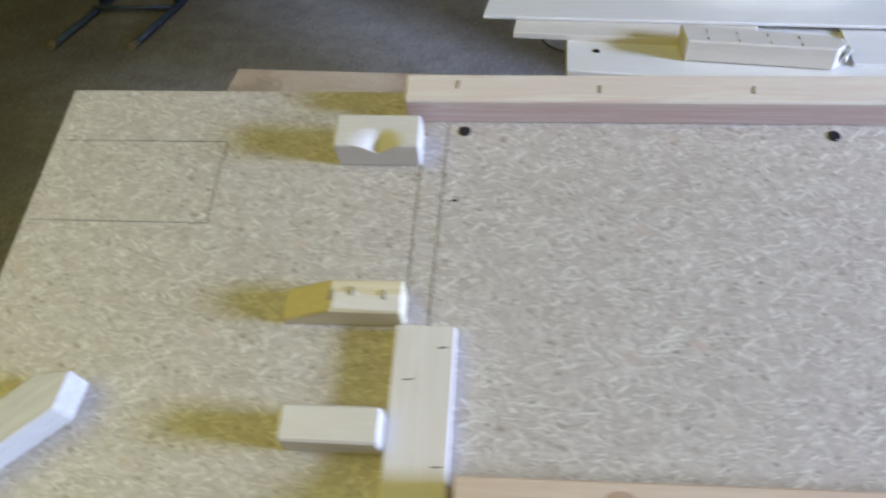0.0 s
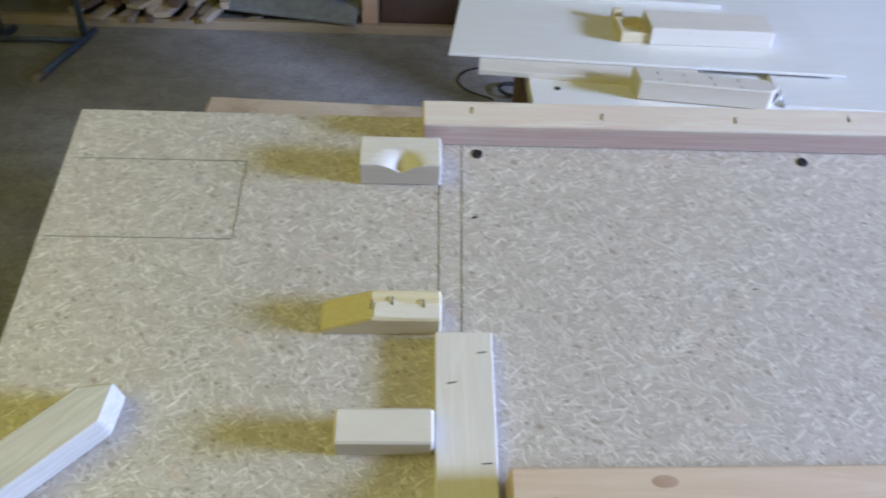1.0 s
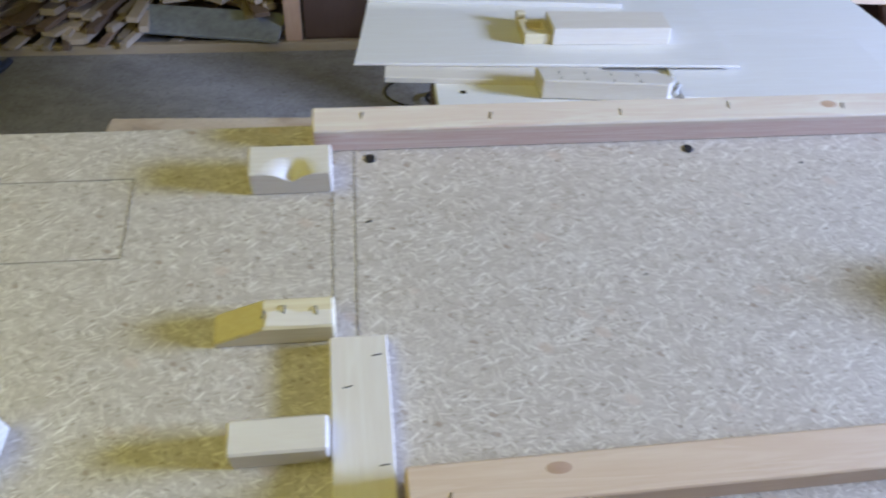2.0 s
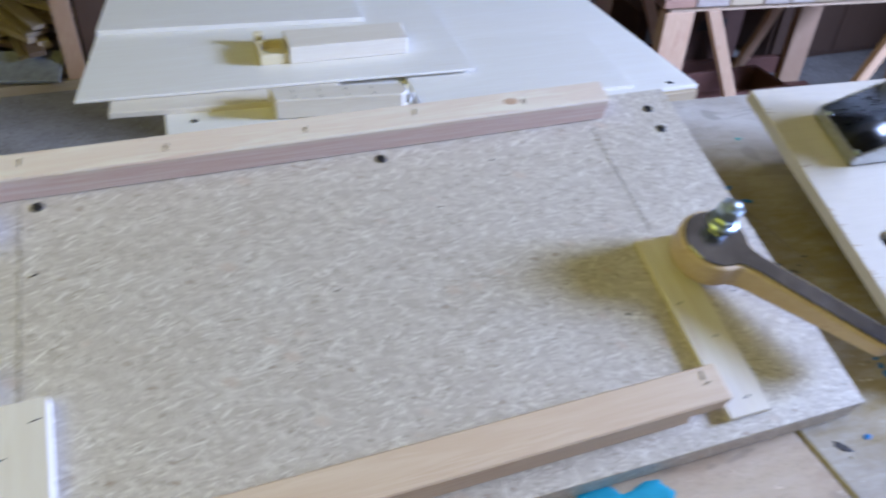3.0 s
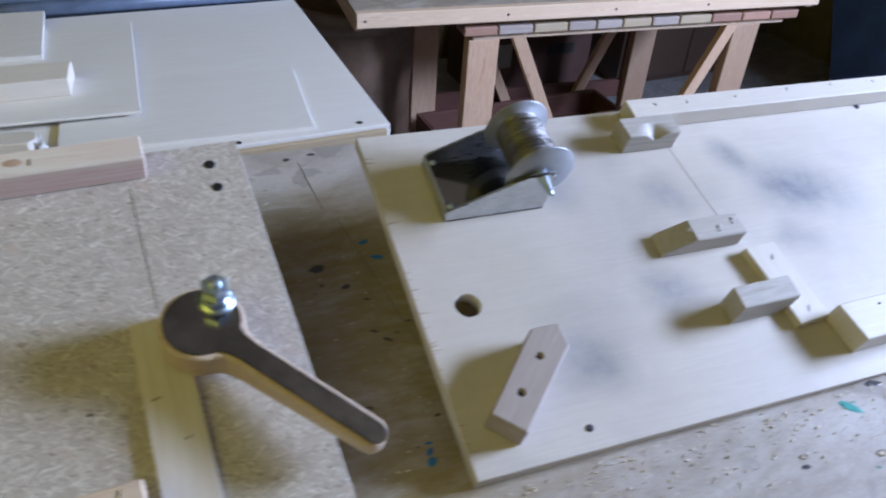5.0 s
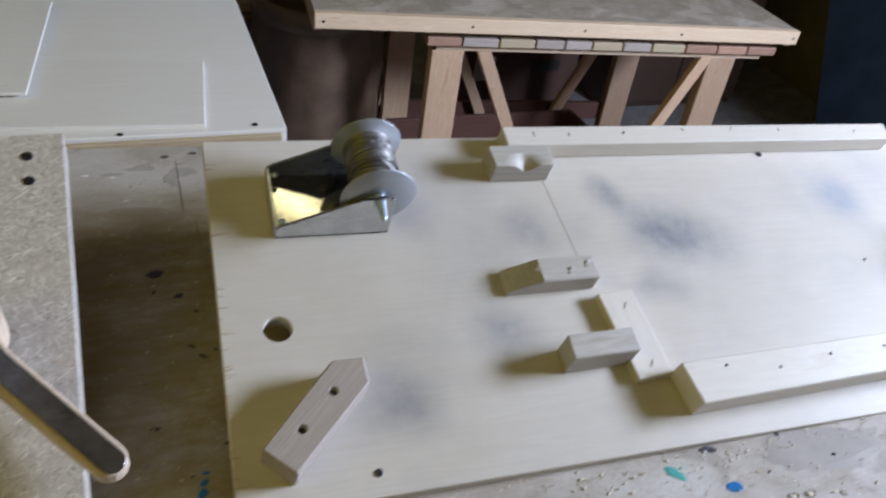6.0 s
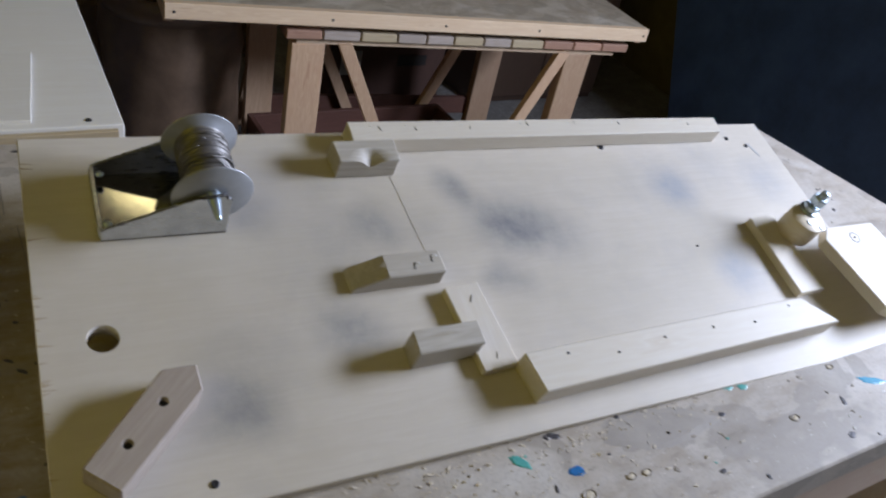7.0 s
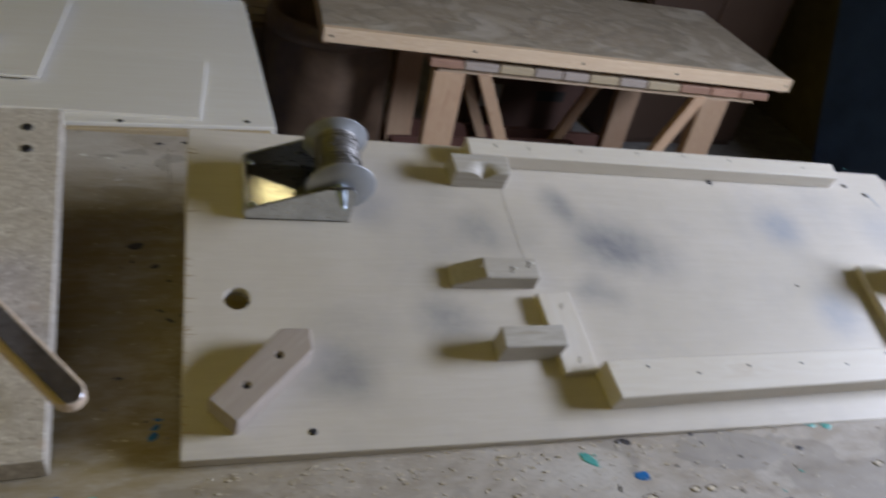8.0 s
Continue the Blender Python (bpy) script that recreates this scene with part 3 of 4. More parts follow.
for x, y, r, mt, sq, dg in ((0.983, -0.326, 0.010, PAINT_TEAL, 0.45, -55), (1.024, -0.350, 0.008, PAINT_BLUE, 0.6, -15), (1.027, -0.313, 0.006, PAINT_DARK, 0.6, -30), (1.020, -0.312, 0.004, PAINT_DARK, 0.6, 0), (1.236, -0.318, 0.009, PAINT_TEAL, 0.6, 20),
                            (1.250, -0.325, 0.006, PAINT_TEAL, 0.6, 0), (1.313, -0.409, 0.006, PAINT_DARK, 0.5, 10),
                            (1.345, -0.375, 0.006, PAINT_DARK, 0.5, 60), (1.406, -0.365, 0.016, PAINT_SKY, 0.35, -25), (0.340, -0.290, 0.020, PAINT_SKY, 0.7, 0), (0.375, -0.296, 0.022, PAINT_SKY, 0.6, 10), (0.355, -0.316, 0.024, PAINT_SKY, 0.6, 0),
                            (0.541, -0.302, 0.007, PAINT_DARK, 0.6, -50), (0.567, -0.300, 0.004, PAINT_BLUE, 0.6, 20), (0.591, -0.303, 0.004, PAINT_TEAL, 0.3, 10), (0.633, -0.252, 0.005, PAINT_BLUE, 0.6, 60), (0.635, -0.243, 0.004, PAINT_BLUE, 0.6, 40),
                            (0.637, -0.235, 0.003, PAINT_BLUE, 0.6, 0), (0.619, 0.001, 0.008, PAINT_DARK, 0.7, 10), (0.637, -0.034, 0.005, PAINT_DARK, 0.6, 30), (0.676, 0.029, 0.006, PAINT_BLUE, 0.6, 20), (0.681, 0.001, 0.007, PAINT_BLUE, 0.5, -20),
                            (0.641, -0.102, 0.004, PAINT_DARK, 0.4, -40), (0.649, -0.116, 0.005, PAINT_DARK, 0.4, -50), (0.606, -0.186, 0.004, PAINT_DARK, 0.5, 0), (0.675, -0.099, 0.003, PAINT_DARK, 0.5, 0), (0.645, 0.216, 0.005, PAINT_DARK, 0.6, 0),
                            (0.676, 0.220, 0.005, PAINT_DARK, 0.6, 0), (0.561, 0.186, 0.004, PAINT_WHITE, 0.5, 0), (0.588, 0.179, 0.003, PAINT_WHITE, 0.5, 0), (0.757, 0.121, 0.005, PAINT_TEAL, 0.6, 0), (0.997, -0.359, 0.004, PAINT_DARK, 0.35, 70),
                            (0.90, -0.36, 0.004, PAINT_DARK, 0.6, 0), (1.131, -0.345, 0.003, PAINT_DARK, 0.6, 0), (1.20, -0.345, 0.004, PAINT_DARK, 0.6, 0),
                            (1.15, -0.395, 0.004, PAINT_DARK, 0.6, 0), (1.70, 0.02, 0.004, PAINT_DARK, 0.6, 20), (1.72, 0.10, 0.004, PAINT_DARK, 0.6, 0), (1.69, -0.1, 0.005, PAINT_DARK, 0.5, 40), (0.60, 0.13, 0.004, PAINT_WHITE, 0.3, 20)):
    blot(bench, x, y, r, mt, sq, dg)
def drip_ring(x, y, r):
    """A dried drop: a thin dark rim round a pale middle."""
    bm = lathe([(r * 0.72, 0.0), (r * 0.78, 0.0007), (r * 0.95, 0.0007), (r, 0.0)], 18, Matrix.Translation((x, y, BT)) @ Matrix.Diagonal((1.15, 0.8, 1, 1)))
    part("drop_rim", bm, RIM, bench)
    blot(bench, x, y, r * 0.68, DUST, 0.7, 20)


for x, y, r in ((1.066, -0.3705, 0.0045), (1.082, -0.372, 0.0045), (1.0197, -0.373, 0.0065), (1.272, -0.3735, 0.0055), (0.968, -0.372, 0.004), (1.375, -0.335, 0.0045), (1.56, -0.33, 0.005), (0.905, -0.352, 0.003)):
    drip_ring(x, y, r)
blot(bench, 1.125, -0.336, 0.062, GLUE, 0.32, -8)
rk = random.Random(31)
for k in range(90):
    x, y = rk.uniform(0.9, 1.82), rk.uniform(-0.42, -0.30)
    if k > 62:
        x, y = rk.uniform(1.56, 1.76), rk.uniform(-0.30, 0.18)
    blot(bench, x, y, rk.choice((0.0012, 0.0016, 0.002, 0.0032)), rk.choice((PAINT_DARK, PAINT_DARK, RIM, PAINT_WHITE, PAINT_TEAL)), rk.uniform(0.4, 0.9), rk.uniform(0, 180))
for k in range(26):
    blot(bench, rk.uniform(0.58, 0.67), rk.uniform(-0.26, 0.2), rk.choice((0.0012, 0.0018, 0.0026)), rk.choice((PAINT_DARK, RIM, RIM)), rk.uniform(0.4, 0.9), rk.uniform(0, 180))
for a, c in (((0.656, 0.205), (0.655, 0.10)), ((0.664, 0.08), (0.672, -0.13))):
    part("score_line", prism([(a[0] - 0.0004, a[1]), (c[0] - 0.0004, c[1]), (c[0] + 0.0004, c[1]), (a[0] + 0.0004, a[1])], BT, BT + 0.0003, 0), PENCIL, bench)

rng = random.Random(5)
bm = bmesh.new()
for k in range(1100):
    x, y = (rng.uniform(0.66, 1.2), -0.297 - abs(rng.gauss(0, 0.035))) if k < 700 else (rng.uniform(0.5, 1.75), rng.uniform(-0.42, -0.30))
    if k > 900:
        x, y = rng.uniform(0.57, 0.66), rng.uniform(-0.28, 0.24)
    if y < -0.422:
        continue
    r = rng.uniform(0.0005, 0.0018)
    v = [bm.verts.new((x + r * rng.uniform(-1, 1) * 1.5, y + r * rng.uniform(-1, 1), BT + rng.uniform(0, r))) for w in range(4)]
    for w in ((0, 1, 2), (0, 2, 3), (0, 3, 1), (1, 3, 2)):
        bm.faces.new([v[u] for u in w])
solo("sawdust", bm, DUST, "pale sawdust crumbs scattered on the worn bench", "sawdust", (0.9, -0.35, BT), kind="stuff")
PT, QT = -0.0285, -0.0275
solo("prop_bar", side_prism([(-0.25, BT), (0.44, BT), (0.44, 0.890), (-0.25, 0.890)], -0.035, 0.0, 0.001), PINK_X, "pine bar propping up the back of the jig", "wood bar", (0.1, -0.015, BT), group="prop bars")
solo("prop_bar", side_prism([(0.80, BT), (1.42, BT), (1.42, 0.880), (0.80, 0.880)], -0.075, -0.045, 0.001), PINK_X, "pine bar propping up the back of the jig", "wood bar", (1.1, -0.06, BT), group="prop bars")

# ---- particle board jig ----
jig = thing("jig_board", (0.12, -0.13, PT), "particle board jig with pine rails, blocks and a lever", "jig", place=SLOPE)
base_board = part("board", prism([(-0.330, -0.303), (0.563, -0.303), (0.560, 0.037), (-0.319, 0.038)], PT, 0.0, 0.0006), PARTICLE, jig, "speckled beige particle board")
rail = part("back_rail", box(-0.044, 0.482, 0.0085, 0.034, 0.0, 0.025, 0.0012), RAIL_X, jig, "pine rail with a faintly reddish front face")
for sx, sy in ((-0.005, 0.024), (0.098, 0.020), (0.206, 0.020), (0.30, 0.024), (0.40, 0.02)):
    staple(rail, sx, sy, 0.025, 80, 0.007)
part("knot", lathe([(0, 0.0002), (0.004, 0.0002), (0.0052, 0.0)], 16, Matrix.Translation((0.388, 0.022, 0.025)) @ Matrix.Diagonal((1.3, 0.8, 1, 1))), KNOT, rail)
frail = part("front_rail", side_prism([(0.005, 0.0), (0.413, 0.0), (0.410, 0.013), (0.436, 0.013), (0.436, 0.031), (0.005, 0.031)], -0.287, -0.259, 0.0012, Matrix.Translation((0.0, 0.0, 0.0)) @ turned(0.0, -0.001, 0, 0.7)), PINE_X, jig, "pine front rail with a knot")
part("knot", lathe([(0, 0.0002), (0.004, 0.0002), (0.0055, 0.0)], 16, Matrix.Translation((0.10, -0.268, 0.031)) @ Matrix.Diagonal((1.5, 0.7, 1, 1))), KNOT, frail)
staple(frail, 0.033, -0.282, 0.031, 75)
staple(frail, 0.425, -0.262, 0.031, 80, 0.007)
staple(frail, 0.426, -0.268, 0.031, 20, 0.006)
blk = part("notched_block", box(-0.092, -0.030, -0.032, -0.004, 0.0, 0.025, 0.0012), PALE_X, jig, "pine block with a scooped notch")
cut(blk, bell(-0.0605, -0.032, 0.025, 0.0105, 0.0105, 0.017))
clip = part("ramp_block", side_prism([(-0.114, 0.0), (-0.031, 0.0), (-0.031, 0.0235), (-0.078, 0.0235), (-0.112, 0.006)], -0.160, -0.137, 0.0014), LIGHT_PINE, jig, "pine block with a sloping end and staples")
for sx, sy, dg in ((-0.078, -0.149, 80), (-0.064, -0.146, 85), (-0.043, -0.148, 95)):
    staple(clip, sx, sy, 0.0243, dg, 0.006)
part("torn_patch", prism([(-0.0765, -0.1578), (-0.0755, -0.1475), (-0.063, -0.1455), (-0.054, -0.1488), (-0.044, -0.1478), (-0.0322, -0.1476), (-0.0322, -0.1586), (-0.050, -0.1590)], 0.0236, 0.0241, 0.0002), PALE_X, clip, "pale torn patch of bare wood")
bat = part("batten", box(-0.0355, 0.0035, -0.302, -0.1625, 0.0, 0.0115, 0.0008), PALE_Y, jig, "flat pale pine batten with staples")
for sx, sy, dg in ((-0.004, -0.1775, 10), (-0.024, -0.199, 12), (-0.003, -0.252, 5)):
    staple(bat, sx, sy, 0.0115, dg, 0.006)
part("stop_block", box(-0.098, -0.0365, -0.244, -0.221, 0.0, 0.025, 0.0016), PALE_X, jig, "sawn pale pine block")
part("angled_block", prism([(-0.319, -0.265), (-0.257, -0.209), (-0.2345, -0.206), (-0.2385, -0.231), (-0.300, -0.2865)], 0.0, 0.025, 0.0012), PALE_SLANT, jig, "pale pine bar set at an angle with a cut tip")
bat2 = part("batten", box(0.4465, 0.4825, -0.290, -0.130, 0.0, 0.0055, 0.0008), PALE_Y, jig, "flat pale pine batten under the lever")
for sx, sy, dg in ((0.455, -0.193, 15), (0.470, -0.226, 15), (0.468, -0.277, 15)):
    staple(bat2, sx, sy, 0.0055, dg, 0.006)
for sx, sy in ((0.0, 0.0), (0.266, -0.001), (0.533, 0.013), (0.534, -0.013)):
    screw(jig, sx, sy, 0.0002, 0.0045)
for sx, sy, rr in ((-0.004, -0.061, 0.0024), (0.413, -0.190, 0.002), (0.36, -0.02, 0.002), (0.20, -0.12, 0.0015), (0.30, -0.06, 0.0015), (0.51, -0.19, 0.0015)):
    blot(jig, sx, sy, rr, PAINT_DARK, 0.45, 10, 0.0)
for k, (a, c) in enumerate((((-0.313, -0.012), (-0.181, -0.012)), ((-0.181, -0.012), (-0.183, -0.084)), ((-0.183, -0.084), (-0.318, -0.084)), ((-0.0305, -0.033), (-0.032, -0.136)), ((-0.012, 0.008), (-0.016, -0.162)), ((0.467, 0.0), (0.468, -0.12)))):
    a, c = Vector((*a, 0.0)), Vector((*c, 0.0))
    s = (c - a).cross(Vector((0, 0, 1))).normalized() * 0.0003
    bm = prism([tuple((p)[:2]) for p in (a - s, a + s, c + s, c - s)], 0.0, 0.00025, 0)
    part("pencil_line", bm, PENCIL, jig)


def lever_outline(cx, cy, r, tx, ty, half, grow=0.0, tip=8):
    """A round head flowing into a straight handle with a rounded end."""
    r, h = r + grow, half + grow
    d = Vector((tx - cx, ty - cy))
    n, d = d.length, d.normalized()
    s = Vector((-d.y, d.x))
    a0 = math.asin(min((h * 1.5) / r, 0.95))
    out = []
    for k in range(29):
        a = a0 + (2 * math.pi - 2 * a0) * k / 28
        out.append((cx + r * (math.cos(a) * d.x + math.sin(a) * s.x), cy + r * (math.cos(a) * d.y + math.sin(a) * s.y)))
    neck = r * math.cos(a0) + 0.012
    for along, off in ((neck - 0.006, -h * 1.15), (neck + 0.004, -h)):
        out.append((cx + d.x * along + s.x * off, cy + d.y * along + s.y * off))
    for k in range(tip + 1):
        a = -math.pi / 2 + math.pi * k / tip
        q = n - h + h * math.cos(a)
        out.append((cx + d.x * q + s.x * h * math.sin(a), cy + d.y * q + s.y * h * math.sin(a)))
    for along, off in ((neck + 0.004, h), (neck - 0.006, h * 1.15)):
        out.append((cx + d.x * along + s.x * off, cy + d.y * along + s.y * off))
    return out


def bolt_stack(parent, x, y, z, tall, r=0.0085):
    m = Matrix.Translation((x, y, z))
    bl = part("bolt", lathe([(0, 0), (0.0048, 0), (0.0048, tall - 0.001), (0.0038, tall), (0, tall)], 14, m), BRIGHT, parent, "zinc plated bolt")
    part("washer", lathe([(0.0045, 0), (r * 1.25, 0), (r * 1.25, 0.0015), (0.0045, 0.0015)], 20, m), BRIGHT, bl)
    part("nut", hexagon(r, 0.0016, 0.0085, m), BRIGHT, bl)
    return bl


bm = prism(lever_outline(0.4935, -0.1595, 0.029, 0.5865, -0.277, 0.0108), 0.0105, 0.0345, 0.0014)
for v in bm.verts:
    if v.co.z < 0.02:
        v.co.z += 0.0105 * min(max((math.hypot(v.co.x - 0.4935, v.co.y + 0.1595) - 0.035) / 0.1, 0.0), 1.0)
lv = part("lever", bm, LEVER_WOOD, jig, "wooden lever with a round head")
part("face_plate", prism(lever_outline(0.4935, -0.1595, 0.029, 0.5865, -0.277, 0.0108, -0.0030), 0.0345, 0.0362, 0.0004), STEEL, lv, "dark polished steel face plate")
bl = bolt_stack(lv, 0.506, -0.146, 0.0362, 0.025, 0.0102)
part("nut", hexagon(0.0102, 0.0105, 0.0205, Matrix.Translation((0.506, -0.146, 0.0362)) @ Matrix.Rotation(0.4, 4, "Z")), BRIGHT, bl)

# ---- pale plywood jig ----
QZ = -0.0145
QF = SLOPE @ turned(0.671, 0.032, 0, -3.3)
TO_Q = turned(0.671, 0.032, 0, -3.3).inverted()


def q(x, y):
    v = TO_Q @ Vector((x, y, 0))
    return v.x, v.y


jig2 = thing("jig_board", (0.44, -0.17, QT), "pale plywood jig with smudged paint, rails, blocks and lever", "jig", place=QF)
pb = part("board", box(0.0, 0.878, -0.3415, 0.0, QT, QZ, 0.0008), PANEL, jig2, "pale plywood board with blue-grey overspray")
hx, hy = q(0.703, -0.169)
cut(pb, lathe([(0, -0.05), (0.0115, -0.05), (0.0115, 0.02), (0, 0.02)], 28, Matrix.Translation((hx, hy, 0))))


re = random.Random(4)
for k in range(24):
    y = re.uniform(-0.325, -0.01)
    w, t = re.uniform(0.003, 0.008) + 0.008 * re.random() ** 4, re.uniform(0.0003, 0.0010)
    part("torn_splinter", prism([(0.0006, y - t), (w, y + re.uniform(-2 * t, 2 * t)), (0.0006, y + t)], QZ, QZ + 0.0003, 0), EDGE_STAIN, pb)


def qpoly(*pts):
    return [q(*p) for p in pts]


qr = part("back_rail", prism(qpoly((0.955, 0.011), (0.953, -0.014), (1.446, -0.043), (1.451, -0.019)), QZ, QZ + 0.020, 0.001), PALE_X, jig2, "pale wooden back rail with staples")
for t in (0.06, 0.14, 0.27, 0.42, 0.55, 0.68, 0.9):
    x, y = q(0.957 + 0.49 * t, 0.002 - 0.029 * t)
    staple(qr, x, y - 0.003 * math.sin(9 * t), QZ + 0.020, 85 + 20 * math.sin(20 * t), 0.0045)
    blot(qr, x - 0.009, y + 0.002, 0.0012, PAINT_WHITE, 0.8, 0, QZ + 0.020)
qb = part("notched_block", prism(qpoly((0.929, -0.016), (0.929, -0.042), (0.990, -0.046), (0.993, -0.020)), QZ, QZ + 0.024, 0.001), GREY_TOP, jig2, "wooden block with a scooped notch")
x, y = q(0.962, -0.0445)
cut(qb, bell(x, y, QZ + 0.024, 0.0105, 0.0105, 0.017))
x0, y0 = q(0.900, -0.146)
x1, y1 = q(0.986, -0.170)
qc = part("ramp_block", side_prism([(x0, QZ), (x1, QZ), (x1, QZ + 0.020), (x0 + 0.032, QZ + 0.020), (x0 + 0.002, QZ + 0.006)], y1 - 0.004, y0 + 0.001, 0.0012), GREY_TOP, jig2, "grey-topped block with a hollowed sloping end")
cut(qc, lathe([(0, -0.03), (0.011, -0.03), (0.011, 0.03), (0, 0.03)], 20, Matrix.Translation((x0 + 0.010, (y0 + y1) / 2, QZ + 0.0225)) @ Matrix.Rotation(radians(68), 4, "Y")))
for a, c in ((0.958, -0.162), (0.977, -0.157)):
    x, y = q(a, c)
    staple(qc, x, y, QZ + 0.0201, 70, 0.0045)
    blot(qc, x + 0.004, y + 0.001, 0.0018, PAINT_WHITE, 0.8, 0, QZ + 0.020)
    blot(qc, x - 0.001, y - 0.004, 0.0011, PAINT_DARK, 0.8, 0, QZ + 0.020)
part("stop_block", prism(qpoly((0.926, -0.227), (0.924, -0.249), (0.986, -0.2515), (0.988, -0.2295)), QZ, QZ + 0.0265, 0.001), GREY_TOP, jig2, "grey-topped wooden block")
qs = part("batten", prism(qpoly((0.982, -0.184), (0.984, -0.270), (1.019, -0.270), (1.017, -0.184)), QZ, QZ + 0.009, 0.0008), PALE_Y, jig2, "flat pale batten with staples")
for a, c in ((1.003, -0.200), (1.002, -0.258)):
    x, y = q(a, c)
    staple(qs, x, y, QZ + 0.009, 60, 0.007)
qf = part("front_rail", prism(qpoly((1.018, -0.268), (1.021, -0.306), (1.405, -0.319), (1.372, -0.282)), QZ, QZ + 0.024, 0.001), PALE_X, jig2, "pale wooden front rail with small screw heads")
for t in (0.08, 0.22, 0.38, 0.55, 0.7, 0.86):
    x, y = q(1.03 + 0.37 * t, -0.283 - 0.012 * t + 0.006 * math.sin(17 * t))
    screw(qf, x, y, QZ + 0.0241, 0.0012)
qa = part("angled_block", prism(qpoly((0.672, -0.272), (0.692, -0.294), (0.7565, -0.237), (0.757, -0.216), (0.733, -0.2145)), QZ, QZ + 0.024, 0.0012), BROWN_GREY, jig2, "greyish wooden bar set at an angle with two screw holes")
for a, c in ((0.729, -0.239), (0.7015, -0.263)):
    x, y = q(a, c)
    cut(qa, lathe([(0, -0.012), (0.0032, -0.012), (0.0032, 0), (0.0048, 0.004), (0.0052, 0.01), (0, 0.01)], 20, Matrix.Translation((x, y, QZ + 0.0225))))
    screw(qa, x, y, QZ + 0.018, 0.0040)
for a, c, r in ((0.752, -0.297, 0.003), (1.265, -0.035, 0.0035), (1.475, -0.04, 0.003), (1.50, -0.055, 0.003), (1.31, -0.186, 0.0015)):
    x, y = q(a, c)
    screw(jig2, x, y, QZ + 0.0003, r)
part("batten", prism(qpoly((1.403, -0.168), (1.399, -0.273), (1.439, -0.274), (1.443, -0.168)), QZ, QZ + 0.010, 0.0008), PALE_Y, jig2, "flat batten under the lever")
x, y = q(1.453, -0.197)
lv = part("lever_head", lathe([(0, 0.010), (0.0205, 0.010), (0.0212, 0.011), (0.0212, 0.037), (0.0202, 0.038), (0, 0.038)], 32, Matrix.Translation((x, y, QZ))), PINE_Y, jig2, "round wooden lever head with screws")
hd = part("lever_handle", prism([(0.803, -0.213), (0.818, -0.197), (0.900, -0.197), (0.925, -0.300), (0.915, -0.312), (0.829, -0.3135), (0.822, -0.3075)], QZ + 0.020, QZ + 0.034, 0.001), PALE_Y, jig2, "white-topped wooden lever handle")
x, y = q(1.510, -0.232)
part("drawn_ring", lathe([(0.0062, 0.0), (0.0062, 0.0003), (0.0072, 0.0003), (0.0072, 0.0)], 24, Matrix.Translation((x, y, QZ + 0.034))), PENCIL, hd)
screw(hd, x, y, QZ + 0.0342, 0.0014)
x, y = q(1.463, -0.187)
bl = bolt_stack(lv, x, y, QZ + 0.038, 0.031, 0.0095)
part("nut", hexagon(0.0095, 0.0125, 0.0225, Matrix.Translation((x, y, QZ + 0.038)) @ Matrix.Rotation(0.5, 4, "Z")), BRIGHT, bl)
for a, c in ((1.449, -0.204), (1.462, -0.214)):
    x, y = q(a, c)
    screw(lv, x, y, QZ + 0.0382, 0.0038, BRIGHT)
part("pencil_line", prism(qpoly((0.9855, -0.047), (0.9859, -0.047), (0.9865, -0.145), (0.9861, -0.145)), QZ, QZ + 0.0003, 0), FAINT, jig2)
x, y = q(1.505, -0.065)
part("scratch", prism([(x - 0.002, y + 0.012), (x + 0.001, y + 0.013), (x + 0.008, y - 0.008), (x + 0.005, y - 0.009)], QZ, QZ + 0.0003, 0), LABEL_PAPER, jig2)

# ---- wire spool holder ----
holder = thing("wire_spool_holder", (*q(0.765, -0.045), QZ), "galvanised steel bracket with a wire spool on the plywood jig", "spool holder", place=QF)
X0, Y0 = q(0.716, -0.083)
part("base_plate", box(X0, X0 + 0.098, Y0, Y0 + 0.070, QZ, QZ + 0.002, 0.0004), MIRROR, holder)
for yy in (Y0, Y0 + 0.0675):
    part("cheek", side_prism([(X0, QZ + 0.002), (X0 + 0.098, QZ + 0.002), (X0 + 0.098, QZ + 0.044), (X0 + 0.090, QZ + 0.050), (X0 + 0.076, QZ + 0.050), (X0 + 0.004, QZ + 0.016), (X0, QZ + 0.013)], yy, yy + 0.0025, 0.0004), ZINC, holder, "tapered galvanised side cheek")
ep = part("end_plate", box(X0 - 0.0015, X0 + 0.0015, Y0 + 0.003, Y0 + 0.067, QZ + 0.002, QZ + 0.014, 0.0004), ZINC, holder)
for yy in (Y0 + 0.008, Y0 + 0.060):
    part("rivet", lathe([(0, 0.0025), (0.0022, 0.002), (0.0035, 0.0008), (0.0035, 0)], 12, Matrix.Translation((X0 + 0.006, yy, QZ + 0.012))), BRIGHT, holder)
AX = Matrix.Translation((X0 + 0.083, Y0 + 0.0045, QZ + 0.046)) @ Matrix.Rotation(radians(-90), 4, "X")
sp = part("spool", lathe([(0.005, 0.0), (0.032, 0.0), (0.0325, 0.0008), (0.032, 0.0016), (0.012, 0.0018), (0.012, 0.058), (0.0305, 0.0584), (0.031, 0.0592), (0.0305, 0.060), (0.005, 0.060)], 48, AX), FLANGE, holder, "grey metal spool with two round flanges")
prof = [(0.012, 0.003)]
rw = random.Random(3)
